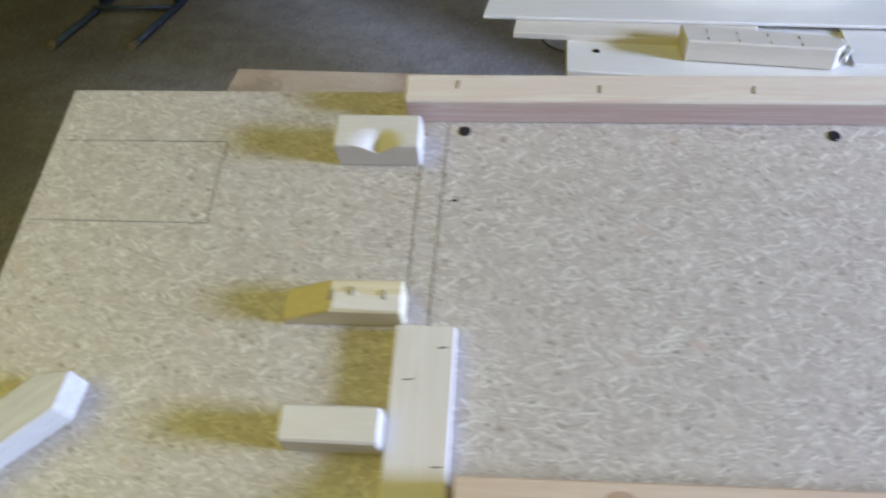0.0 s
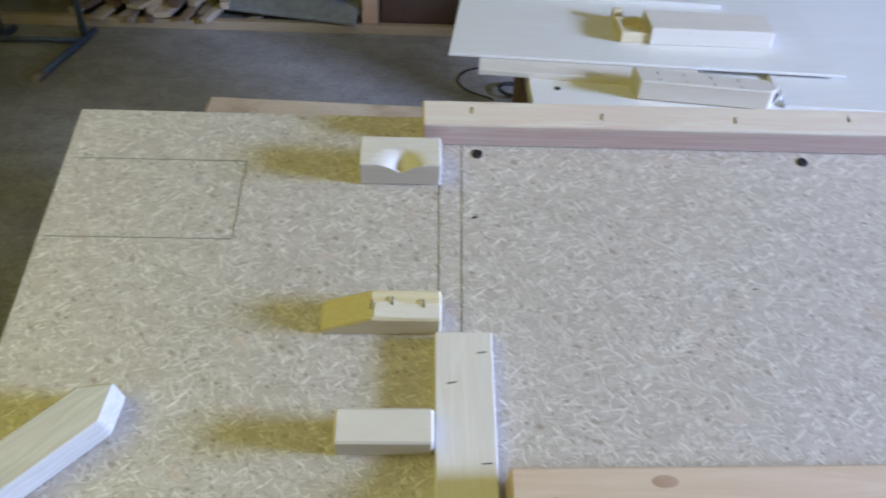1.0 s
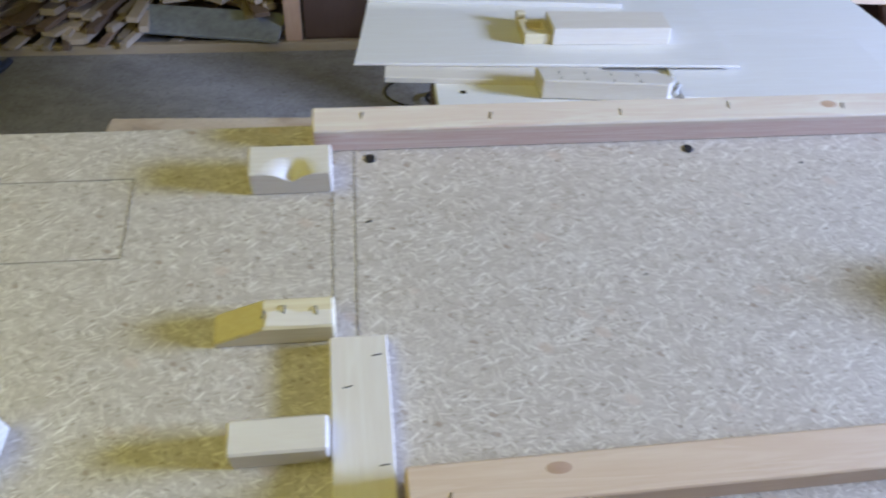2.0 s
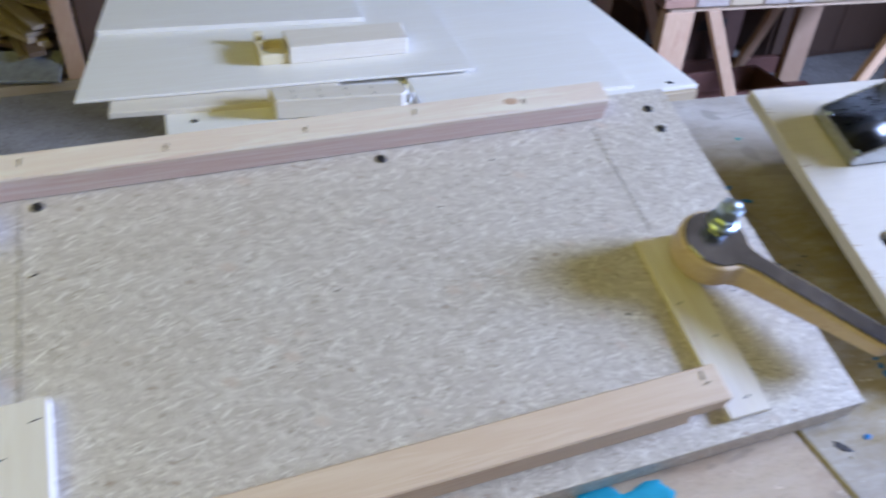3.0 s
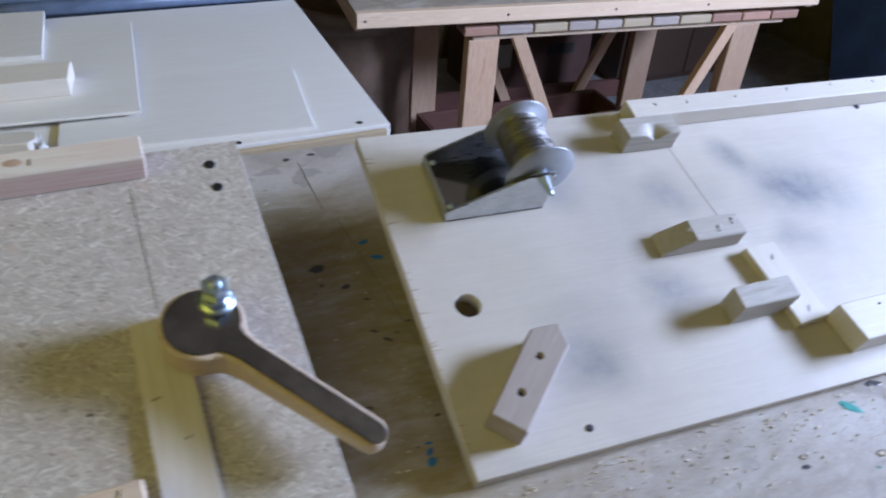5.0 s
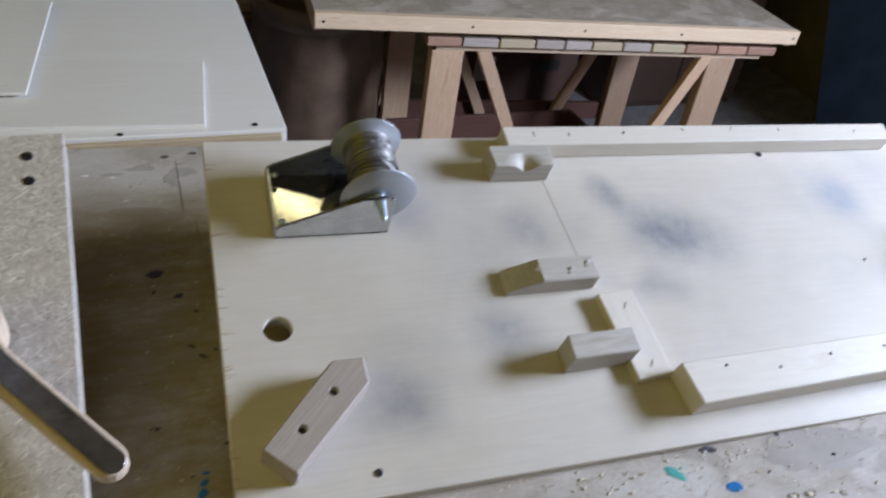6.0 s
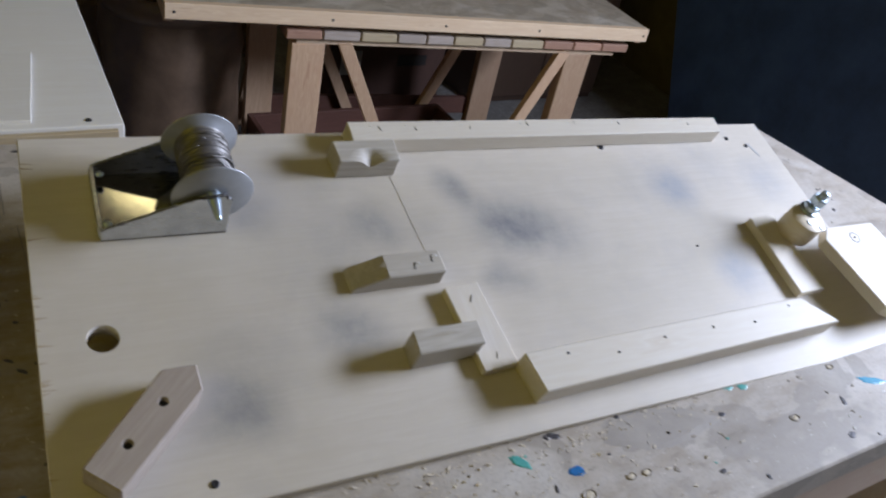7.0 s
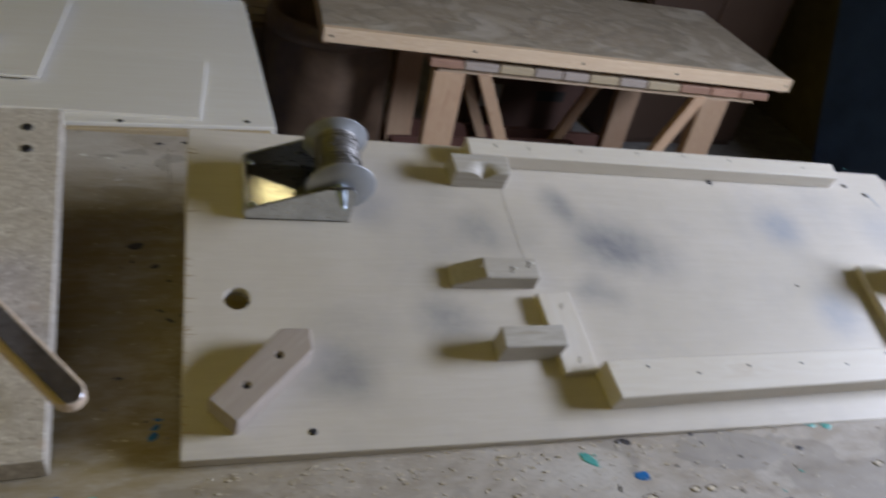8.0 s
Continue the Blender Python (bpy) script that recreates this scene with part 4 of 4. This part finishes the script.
for k in range(38):
    z = 0.003 + 0.054 * k / 38
    r = 0.0192 + 0.0012 * math.sin(z * 210) + 1.9 * (z - 0.03) ** 2 + rw.uniform(-0.0008, 0.0012)
    prof += [(r, z + 0.0003), (r + 0.0008, z + 0.0008), (r, z + 0.0014)]
part("wire_coil", lathe(prof + [(0.012, 0.0575)], 40, AX), WIRE, sp, "coiled steel wire")
for k in range(22):
    z0, tw = 0.006 + 0.0021 * k, rw.uniform(-0.014, 0.014)
    pts = [(0.0214 * math.cos(a), 0.0214 * math.sin(a), min(max(z0 + tw * math.sin(a * 0.5), 0.003), 0.056)) for a in (2 * math.pi * w / 28 + k for w in range(20))]
    bm = tube(pts, 0.0006, 5)
    bm.transform(AX)
    part("wire_strand", bm, WIRE, sp)
part("axle", lathe([(0, -0.026), (0.0018, -0.026)] + [(0.0022 + 0.00016 * w + 0.0006 * (w % 2), -0.024 + 0.0011 * w) for w in range(22)] + [(0.0038, 0.0), (0.0038, 0.066), (0, 0.066)], 14, AX), BRIGHT, holder, "threaded axle rod")
bm = tube([(0.011, 0.002, -0.003), (0.010, -0.005, -0.005), (0.002, -0.006, -0.006), (-0.008, -0.004, -0.006), (-0.013, -0.002, -0.004), (-0.022, 0.004, -0.003), (-0.045, 0.017, -0.002)], 0.0013, 6)
bm.transform(AX)
part("wire_tie", bm, STAPLE, sp)

# ---- low table with plywood offcuts ----
EZ = 0.811
tbl = thing("side_table", (0.45, 0.33, 0.0), "low plywood-topped table behind the bench, covered with offcuts", "table")
tt = part("tabletop", prism([(0.092, 0.290), (0.30, 0.264), (0.794, 0.262), (0.799, 0.755), (0.105, 0.755)], EZ - 0.02, EZ, 0.001), WHITE_PLY, tbl, "pale plywood tabletop with screw heads")
for sx, sy in ((0.127, 0.331), (0.757, 0.276), (0.60, 0.268)):
    screw(tt, sx, sy, EZ + 0.0003, 0.0038)
for lx, ly in ((0.20, 0.34), (0.72, 0.34), (0.16, 0.69), (0.72, 0.69)):
    part("leg", box(lx - 0.03, lx + 0.03, ly - 0.03, ly + 0.03, 0, EZ - 0.021, 0.002), DARK_WOOD, tbl)

def sheet(name, pts, z0, z1, mat, label, group="plywood offcuts"):
    cx, cy = sum(p[0] for p in pts) / len(pts), sum(p[1] for p in pts) / len(pts)
    return solo(name, prism(pts, z0, z1, 0.0006), mat, label, "plywood sheet", (cx, cy, z0), group=group)


sheet("plywood_sheet", [(0.40, 0.297), (0.697, 0.275), (0.717, 0.462), (0.415, 0.485)], EZ, EZ + 0.004, WHITE_PLY, "thin pale plywood offcut lying on the table")
sheet("plywood_strip", [(0.031, 0.362), (0.30, 0.336), (0.34, 0.45), (0.040, 0.46)], EZ, EZ + 0.0075, PALE_X, "pale plywood strip sticking out from under the sheet")
sheet("plywood_sheet", [(-0.006, 0.394), (0.500, 0.362), (0.522, 0.672), (0.034, 0.705)], EZ + 0.0085, EZ + 0.0125, WHITE_PLY, "large pale plywood sheet on top of the offcuts")
slotted = sheet("plywood_sheet", [(0.020, 0.592), (0.395, 0.556), (0.403, 0.735), (0.040, 0.748)], EZ + 0.0126, EZ + 0.0196, WHITE_PLY, "pale plywood panel with a short slot")
# Strip on the slot's floor, browner than the plywood round it.
part("slot_bottom", prism([(0.289, 0.675), (0.344, 0.667), (0.344, 0.683), (0.289, 0.691)], EZ + 0.0127, EZ + 0.0131, 0), LOW_WOOD, slotted, "thin brown strip at the bottom of the slot")
cut(slotted, prism([(0.290, 0.676), (0.343, 0.668), (0.343, 0.682), (0.290, 0.690)], EZ + 0.01265, EZ + 0.03, 0))
ob = solo("stapled_block", prism([(0.221, 0.308), (0.375, 0.288), (0.384, 0.296), (0.385, 0.310), (0.378, 0.318), (0.219, 0.346)], EZ + 0.001, EZ + 0.026, 0.0015), PALE_X, "pale wooden block with staples and a splintered end", "wood block", (0.3, 0.31, EZ + 0.001))
for k in range(4):
    for w in (0.010, 0.026):
        staple(ob, 0.245 + 0.032 * k, 0.302 + w - 0.0045 * k, EZ + 0.026, 80, 0.006)
bm = bmesh.new()
rs = random.Random(8)
for k in range(14):
    o = Vector((0.382 + rs.uniform(-0.003, 0.003), 0.300 + rs.uniform(-0.008, 0.010), EZ + 0.012))
    v = [bm.verts.new(o + Vector((rs.uniform(-0.004, 0.008), rs.uniform(-0.004, 0.004), rs.uniform(-0.008, 0.018)))) for w in range(4)]
    for w in ((0, 1, 2), (0, 2, 3), (0, 3, 1), (1, 3, 2)):
        bm.faces.new([v[u] for u in w])
part("splinters", bm, PAINT_WHITE, ob, "white frayed splinters")
nb = thing("notched_stick", (0.33, 0.46, EZ + 0.0126), "pale wooden bar with a low socketed end, lying on plywood", "wood block")
part("bar", prism([(0.262, 0.434), (0.425, 0.430), (0.428, 0.462), (0.432, 0.486), (0.264, 0.495)], EZ + 0.0126, EZ + 0.036, 0.0012), PALE_X, nb)
# Yellower pine than the bar: the warm shade beside it is in the colour.
tenon = part("tenon", box(0.224, 0.2615, 0.438, 0.490, EZ + 0.0126, EZ + 0.027, 0.001), LIGHT_PINE, nb, "low end with a socket, coloured yellow for the bar's shade")
cut(tenon, box(0.230, 0.256, 0.452, 0.482, EZ + 0.017, EZ + 0.04, 0))
solo("wood_cube", box(0.226, 0.238, 0.503, 0.515, EZ + 0.0126, EZ + 0.030, 0.001), LIGHT_PINE, "tiny yellowish wooden offcut on the plywood", "wood block", (0.232, 0.509, EZ + 0.0126))
mach = thing("machine_table", (0.42, 0.95, 0.0), "dark blue-grey enamelled machine bed behind the plywood", "machine")
part("bed", side_prism([(0.05, 0.785), (0.79, 0.785), (0.79, 0.845), (0.05, 0.845)], 0.775, 1.35, 0.012), BLUE_TUBE, mach)
part("front_bar", tube([(0.05, 0.772, 0.822), (0.79, 0.764, 0.822)], 0.012, 16), BLUE_TUBE, mach, "rounded front bar")
for lx, ly in ((0.62, 0.82), (0.74, 0.82), (0.62, 1.30), (0.74, 1.30)):
    part("leg", box(lx - 0.025, lx + 0.025, ly - 0.025, ly + 0.025, 0.0, 0.784, 0.003), BLUE_WALL, mach)

# ---- sawhorse table ----
SF = turned(1.017, 1.072, 0, -6.2)
sh = thing("sawhorse_table", (0.64, 0.26, 0.0), "rough pine trestle table with a plywood top", "trestle table", place=SF)
top = part("top_panel", box(0.0, 1.285, 0.0, 0.53, 0.650, 0.663, 0.001), OLD_PLY, sh, "dirty plywood top")
fb = part("edge_board", box(0.0, 1.285, -0.022, -0.001, 0.628, 0.664, 0.0015), SAW_PINE_X, sh, "light pine edge board with nail heads")
for sx in (0.02, 0.37, 0.66, 0.93, 1.27):
    m = Matrix.Translation((sx, -0.0222, 0.645)) @ Matrix.Rotation(radians(90), 4, "X")
    part("nail", lathe([(0, 0.0006), (0.003, 0.0006), (0.0034, 0)], 10, m), SCREW, fb)
part("edge_board", box(0.0, 0.02, 0.0, 0.53, 0.616, 0.6495, 0.0015), SAW_PINE, sh)
part("edge_board", box(1.265, 1.285, 0.0, 0.53, 0.616, 0.6495, 0.0015), SAW_PINE, sh)
rb = random.Random(12)
for row in (0.03, 0.50):
    x, k = 0.27, 0
    while x < 1.2:
        w = rb.uniform(0.075, 0.105)
        part("spacer", box(x, x + w - 0.003, row - 0.03, row + 0.035, 0.5855, 0.6085, 0.003), (RUST_WOOD, GREY_SAW, LOW_WOOD, GREY_SAW, GREY_SAW, LOW_WOOD, GREY_SAW, LOW_WOOD, RUST_WOOD, RUST_WOOD, RUST_WOOD)[k % 11], sh)
        x, k = x + w, k + 1
    part("rail", box(0.30, 1.22, row - 0.012, row + 0.028, 0.569, 0.585, 0.001), SAW_PINE_X, sh)
    part("top_cleat", box(0.27, 1.25, row - 0.01, row + 0.035, 0.609, 0.6495, 0.001), SAW_PINE_X, sh)
    for lx in (0.290, 1.065):
        part("leg", box(lx, lx + 0.082, row - 0.012, row + 0.024, 0.0, 0.5685, 0.002), SAW_PINE, sh)
    for x0, x1 in ((0.405, 0.60), (1.035, 0.86)):
        bm = side_prism([(x0 - 0.002, 0.572), (x0 + 0.034, 0.572), (x1 + 0.036, 0.16), (x1, 0.16)], row - 0.020, row + 0.002, 0.001)
        part("brace", bm, SAW_PINE, sh)
    part("stretcher", box(0.33, 1.12, row + 0.011, row + 0.03, 0.13, 0.19, 0.001), RED_WOOD, sh)
part("shelf", box(0.30, 1.15, 0.065, 0.46, 0.10, 0.118, 0.001), RED_WOOD, sh, "reddish lower shelf")
tray = thing("wooden_tray", (1.6, 1.35, 0.118), "shallow reddish wooden tray under the trestle table", "tray")
for b6 in ((1.33, 1.98, 1.24, 1.255, 0.119, 0.20), (1.33, 1.98, 1.40, 1.415, 0.119, 0.20), (1.33, 1.345, 1.2555, 1.3995, 0.119, 0.20), (1.965, 1.98, 1.2555, 1.3995, 0.119, 0.20), (1.3455, 1.9645, 1.2555, 1.3995, 0.119, 0.128)):
    part("board", box(*b6, 0.001), RED_WOOD, tray)
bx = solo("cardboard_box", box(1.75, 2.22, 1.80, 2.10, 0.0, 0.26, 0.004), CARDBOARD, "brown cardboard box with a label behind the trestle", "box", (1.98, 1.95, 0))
part("label", box(1.79, 1.87, 1.797, 1.7995, 0.13, 0.22, 0), LABEL_PAPER, bx, "pale paper label")
part("print", box(2.02, 2.14, 1.797, 1.7995, 0.16, 0.20, 0), INK, bx, "dark printed bar")

SK = Matrix.Translation((1.115, 1.42, 0))
drum = thing("paper_sack", (1.115, 1.42, 0), "brown shiny paper sack standing on the floor", "sack")
bm = lathe([(0, 0), (0.155, 0.0), (0.175, 0.02), (0.18, 0.15), (0.172, 0.32), (0.176, 0.45), (0.168, 0.535)], 48, SK)
for v in bm.verts:
    a = math.atan2(v.co.y - 1.42, v.co.x - 1.115)
    k = 1 + (0.035 * math.sin(5 * a + 9 * v.co.z) + 0.02 * math.sin(11 * a - 14 * v.co.z)) * min(1, v.co.z * 5)
    v.co.x, v.co.y = 1.115 + (v.co.x - 1.115) * k, 1.42 + (v.co.y - 1.42) * k
part("body", bm, BROWN, drum)
part("rolled_rim", lathe([(0.160, 0.53), (0.176, 0.525), (0.180, 0.545), (0.174, 0.575), (0.160, 0.58), (0.150, 0.565), (0.150, 0.46), (0, 0.45)], 48, SK), BROWN, drum, "rolled paper rim")
for k in range(6):
    a = rb.uniform(-6, 6)
    solo("stacked_plank", box(-0.30, 0.16, -0.06, 0.06, 0, 0.022, 0.002, turned(0.93, 1.76, 0.424 + 0.024 * k, a)), LOW_WOOD, "short pale plank stacked on a crate", "plank", (0.93, 1.76, 0.424 + 0.024 * k), group="stacked planks")
solo("crate", box(0.62, 1.10, 1.66, 1.88, 0.0, 0.423, 0.003), DARK_WOOD, "dark wooden crate under stacked planks", "crate", (0.86, 1.77, 0))
for k, (a, lean) in enumerate(((1.275, -2), (1.35, -13), (1.41, 9))):
    solo("leaning_board", box(-0.03, 0.03, -0.012, 0.012, 0, 0.60, 0.002, Matrix.Translation((a, 1.64 + 0.03 * k, 0.008)) @ Matrix.Rotation(radians(lean), 4, "Y")), (SAW_PINE, DARK_WOOD, SAW_PINE)[k], "narrow offcut board leaning behind the trestle", "board", (a, 1.64 + 0.03 * k, 0), group="leaning boards")
for k in range(7):
    a, c = 1.45 + 0.17 * k + rb.uniform(-0.03, 0.03), 2.3 + rb.uniform(-0.1, 0.15)
    solo("leaning_board", box(-0.035, 0.035, -0.012, 0.012, 0, rb.uniform(0.6, 1.0), 0.002, Matrix.Translation((a, c, 0.008)) @ Matrix.Rotation(radians(rb.uniform(-14, 14)), 4, "Y")), DARK_WOOD if k % 3 else SAW_PINE, "rough board standing among the scrap wood", "board", (a, c, 0), group="leaning boards")

# ---- navy cabinet beside the window wall ----
nav = thing("steel_hood", (3.3, 0.8, 0.0), "large navy painted sheet steel hood beside the bench", "machine hood")
TURN = Matrix(((0, 0, 1, 3.02), (1, 0, 0, 0), (0, 1, 0, 0), (0, 0, 0, 1)))
part("body", prism([(0.0, 0.0), (1.295, 0.0), (1.73, 1.08), (0.0, 1.08)], 0.0, 0.6, 0.01, TURN), BLUE_WALL, nav)
part("seam_strip", prism([(0.05, 0.0), (0.08, 0.0), (0.08, 1.05), (0.05, 1.05)], -0.006, 0.0, 0.001, TURN), BLUE_WALL, nav)
dk = thing("storage_cabinet", (2.65, 2.0, 0.0), "dark brown wooden storage cabinet behind the trestle", "cabinet")
part("body", box(2.36, 3.0, 1.78, 2.3, 0.0, 0.85, 0.004), CABINET, dk)
part("door", box(2.37, 2.675, 1.76, 1.779, 0.03, 0.82, 0.003), CABINET, dk)
part("door", box(2.68, 2.99, 1.76, 1.779, 0.03, 0.82, 0.003), CABINET, dk)

# ---- scrap rack ----
rack = thing("scrap_rack", (-0.7, 2.5, 0.0), "low wooden rack full of scrap wood against the wall", "rack")
part("kerb_board", box(-2.2, 0.12, 2.205, 2.235, 0.0, 0.035, 0.002), LOW_WOOD, rack)
part("post", box(-0.235, -0.175, 2.215, 2.26, 0.036, 1.15, 0.002), SAW_PINE, rack)
part("post", box(-1.70, -1.64, 2.236, 2.28, 0.0, 1.15, 0.002), DARK_WOOD, rack)
part("shelf", box(-2.2, -0.24, 2.27, 3.1, 0.50, 0.52, 0.002), DARK_WOOD, rack)
part("back_panel", box(-2.2, 0.12, 3.1, 3.12, 0.0, 1.15, 0.002), DARK_WOOD, rack)
part("side_panel", box(-0.165, 0.62, 2.245, 2.27, 0.03, 1.15, 0.002), CABINET, rack, "dark brown side panel")
part("top_board", box(-2.2, 0.62, 2.245, 3.12, 1.152, 1.175, 0.002), DARK_WOOD, rack)
rs = random.Random(21)
scrap = [wood("scrap_wood_pale", (0.74, 0.62, 0.46), (0.54, 0.42, 0.28), "x", 0.7, vary=0.5), wood("scrap_wood_brown", (0.40, 0.28, 0.18), (0.25, 0.16, 0.10), "x", 0.7, vary=0.5), plain("scrap_board_grey_blue", (0.34, 0.35, 0.34), 0.7)]
for k in range(70):
    ln, wd, th = rs.uniform(0.22, 0.7), rs.uniform(0.02, 0.06), rs.uniform(0.01, 0.025)
    lay = k // 12
    if k < 44:
        x, y, z, yaw = rs.uniform(-1.3, -0.45), rs.uniform(2.42, 2.8), 0.03 + 0.045 * lay, rs.choice((rs.uniform(-40, -5), rs.uniform(20, 75)))
    else:
        x, y, z, yaw = rs.uniform(-1.25, -0.9), rs.uniform(2.36, 2.6), 0.06 + 0.03 * (k % 7), rs.uniform(60, 85)
    m = Matrix.Translation((x, y, z)) @ Matrix.Rotation(radians(yaw), 4, "Z") @ Matrix.Rotation(radians(rs.uniform(-7, 7)), 4, "Y")
    bm = box(-ln / 2, ln / 2, -wd / 2, wd / 2, -th / 2, th / 2, 0.0015)
    ob = new("scrap_stick", mesh_of("scrap_stick", bm, scrap[0 if k % 3 else 1]))
    ob.matrix_world = m
    tagged(ob, "rough sawn offcut stick in the scrap pile", "wood scrap", "scrap pile")
for k in range(40):
    ln, wd, th = rs.uniform(0.35, 0.7), rs.uniform(0.025, 0.06), rs.uniform(0.012, 0.026)
    if k < 30:
        x, yaw, z = -1.16 + 0.048 * (k % 10) + rs.uniform(-0.02, 0.02), rs.uniform(66, 100), 0.052 + 0.028 * (k // 10)
        y = 2.15 + ln / 2 + rs.uniform(0.0, 0.07) + 0.05 * (k // 10)
    else:
        x, yaw, z = rs.uniform(-0.50, -0.36), rs.uniform(100, 140), 0.11 + 0.012 * (k - 30)
        y = 2.24 + ln * 0.4 + rs.uniform(0.02, 0.1)
    m = Matrix.Translation((x, y, z + ln * 0.02)) @ Matrix.Rotation(radians(yaw), 4, "Z") @ Matrix.Rotation(radians(rs.uniform(-5, -1)), 4, "Y")
    ob = new("scrap_stick", mesh_of("scrap_stick", box(-ln / 2, ln / 2, -wd / 2, wd / 2, -th / 2, th / 2, 0.0015), scrap[1 if k % 5 == 2 else 0]))
    ob.matrix_world = m
    tagged(ob, "pale sawn offcut stick in the scrap pile", "wood scrap", "scrap pile")
ob = solo("scrap_board", box(-0.26, 0.26, -0.07, 0.07, 0, 0.014, 0.002, Matrix.Translation((-0.50, 2.29, 0.072)) @ Matrix.Rotation(radians(-12), 4, "Z") @ Matrix.Rotation(radians(22), 4, "X")), scrap[2], "grey-blue painted scrap board leaning on the pile", "wood scrap", (-0.50, 2.29, 0.07), group="scrap pile")

# ---- tubular stand, cable, floor dirt ----
stand = thing("tubular_stand", (-1.38, 1.98, 0.0), "blue painted tubular steel stand with tan foot caps", "stand")
for fx, bx2 in ((-1.259, -1.19), (-1.547, -1.475)):
    r = part("runner", tube([(fx, 1.79, 0.013), (bx2, 2.15, 0.013)], 0.012, 10), BLUE_TUBE, stand)
    part("foot_cap", tube([(fx - 0.003, 1.775, 0.0145), (fx + 0.004, 1.812, 0.0145)], 0.0145, 10), RUBBER, r, "tan rubber cap")
    part("upright", tube([(bx2 - 0.015, 2.09, 0.02), (bx2 - 0.015, 2.09, 0.62)], 0.012, 10), BLUE_TUBE, stand)
part("cross_tube", tube([(-1.48, 2.09, 0.55), (-1.20, 2.09, 0.55)], 0.011, 10), BLUE_TUBE, stand)
part("cross_tube", tube([(-1.505, 2.04, 0.026), (-1.21, 2.04, 0.026)], 0.008, 8), BLUE_TUBE, stand)
pts = [(0.295 + 0.062 * math.cos(a) + 0.008 * (a - 2), 1.775 + 0.055 * math.sin(a), 0.008 + 0.004 * a) for a in (0.5 + 0.33 * k for k in range(20))] + [(0.55, 1.80, 0.012), (0.8, 1.86, 0.008)]
solo("cable", tube(pts, 0.006, 8), BLACK_RUBBER, "black rubber cable coiled on the floor", "cable", (0.3, 1.78, 0))
pts = [(0.62, 1.86, 0.004), (0.45, 1.93, 0.004), (0.27, 1.97, 0.004), (0.15, 1.95, 0.004), (0.10, 1.87, 0.004), (0.13, 1.79, 0.004), (0.22, 1.74, 0.004)]
for k in range(3):
    soft = [pts[0]]
    for a, c in zip(pts, pts[1:]):
        soft += [tuple(0.75 * p + 0.25 * r for p, r in zip(a, c)), tuple(0.25 * p + 0.75 * r for p, r in zip(a, c))]
    pts = soft + [pts[-1]]
solo("thin_cable", tube(pts, 0.003, 6), BLACK_RUBBER, "thin dark cable lying on the floor", "cable", (0.3, 1.9, 0))
bm = bmesh.new()
for k in range(2600):
    x, y = rs.uniform(-1.9, 0.7), rs.uniform(0.5, 2.2)
    r = rs.uniform(0.001, 0.005)
    v = [bm.verts.new((x + r * rs.uniform(-1, 1) * 2, y + r * rs.uniform(-1, 1), rs.uniform(0, r * 0.6))) for w in range(4)]
    for w in ((0, 1, 2), (0, 2, 3), (0, 3, 1), (1, 3, 2)):
        bm.faces.new([v[u] for u in w])
solo("floor_shavings", bm, FLOOR_DUST, "wood crumbs and shavings scattered on the concrete", "shavings", (-0.6, 1.4, 0), kind="stuff")
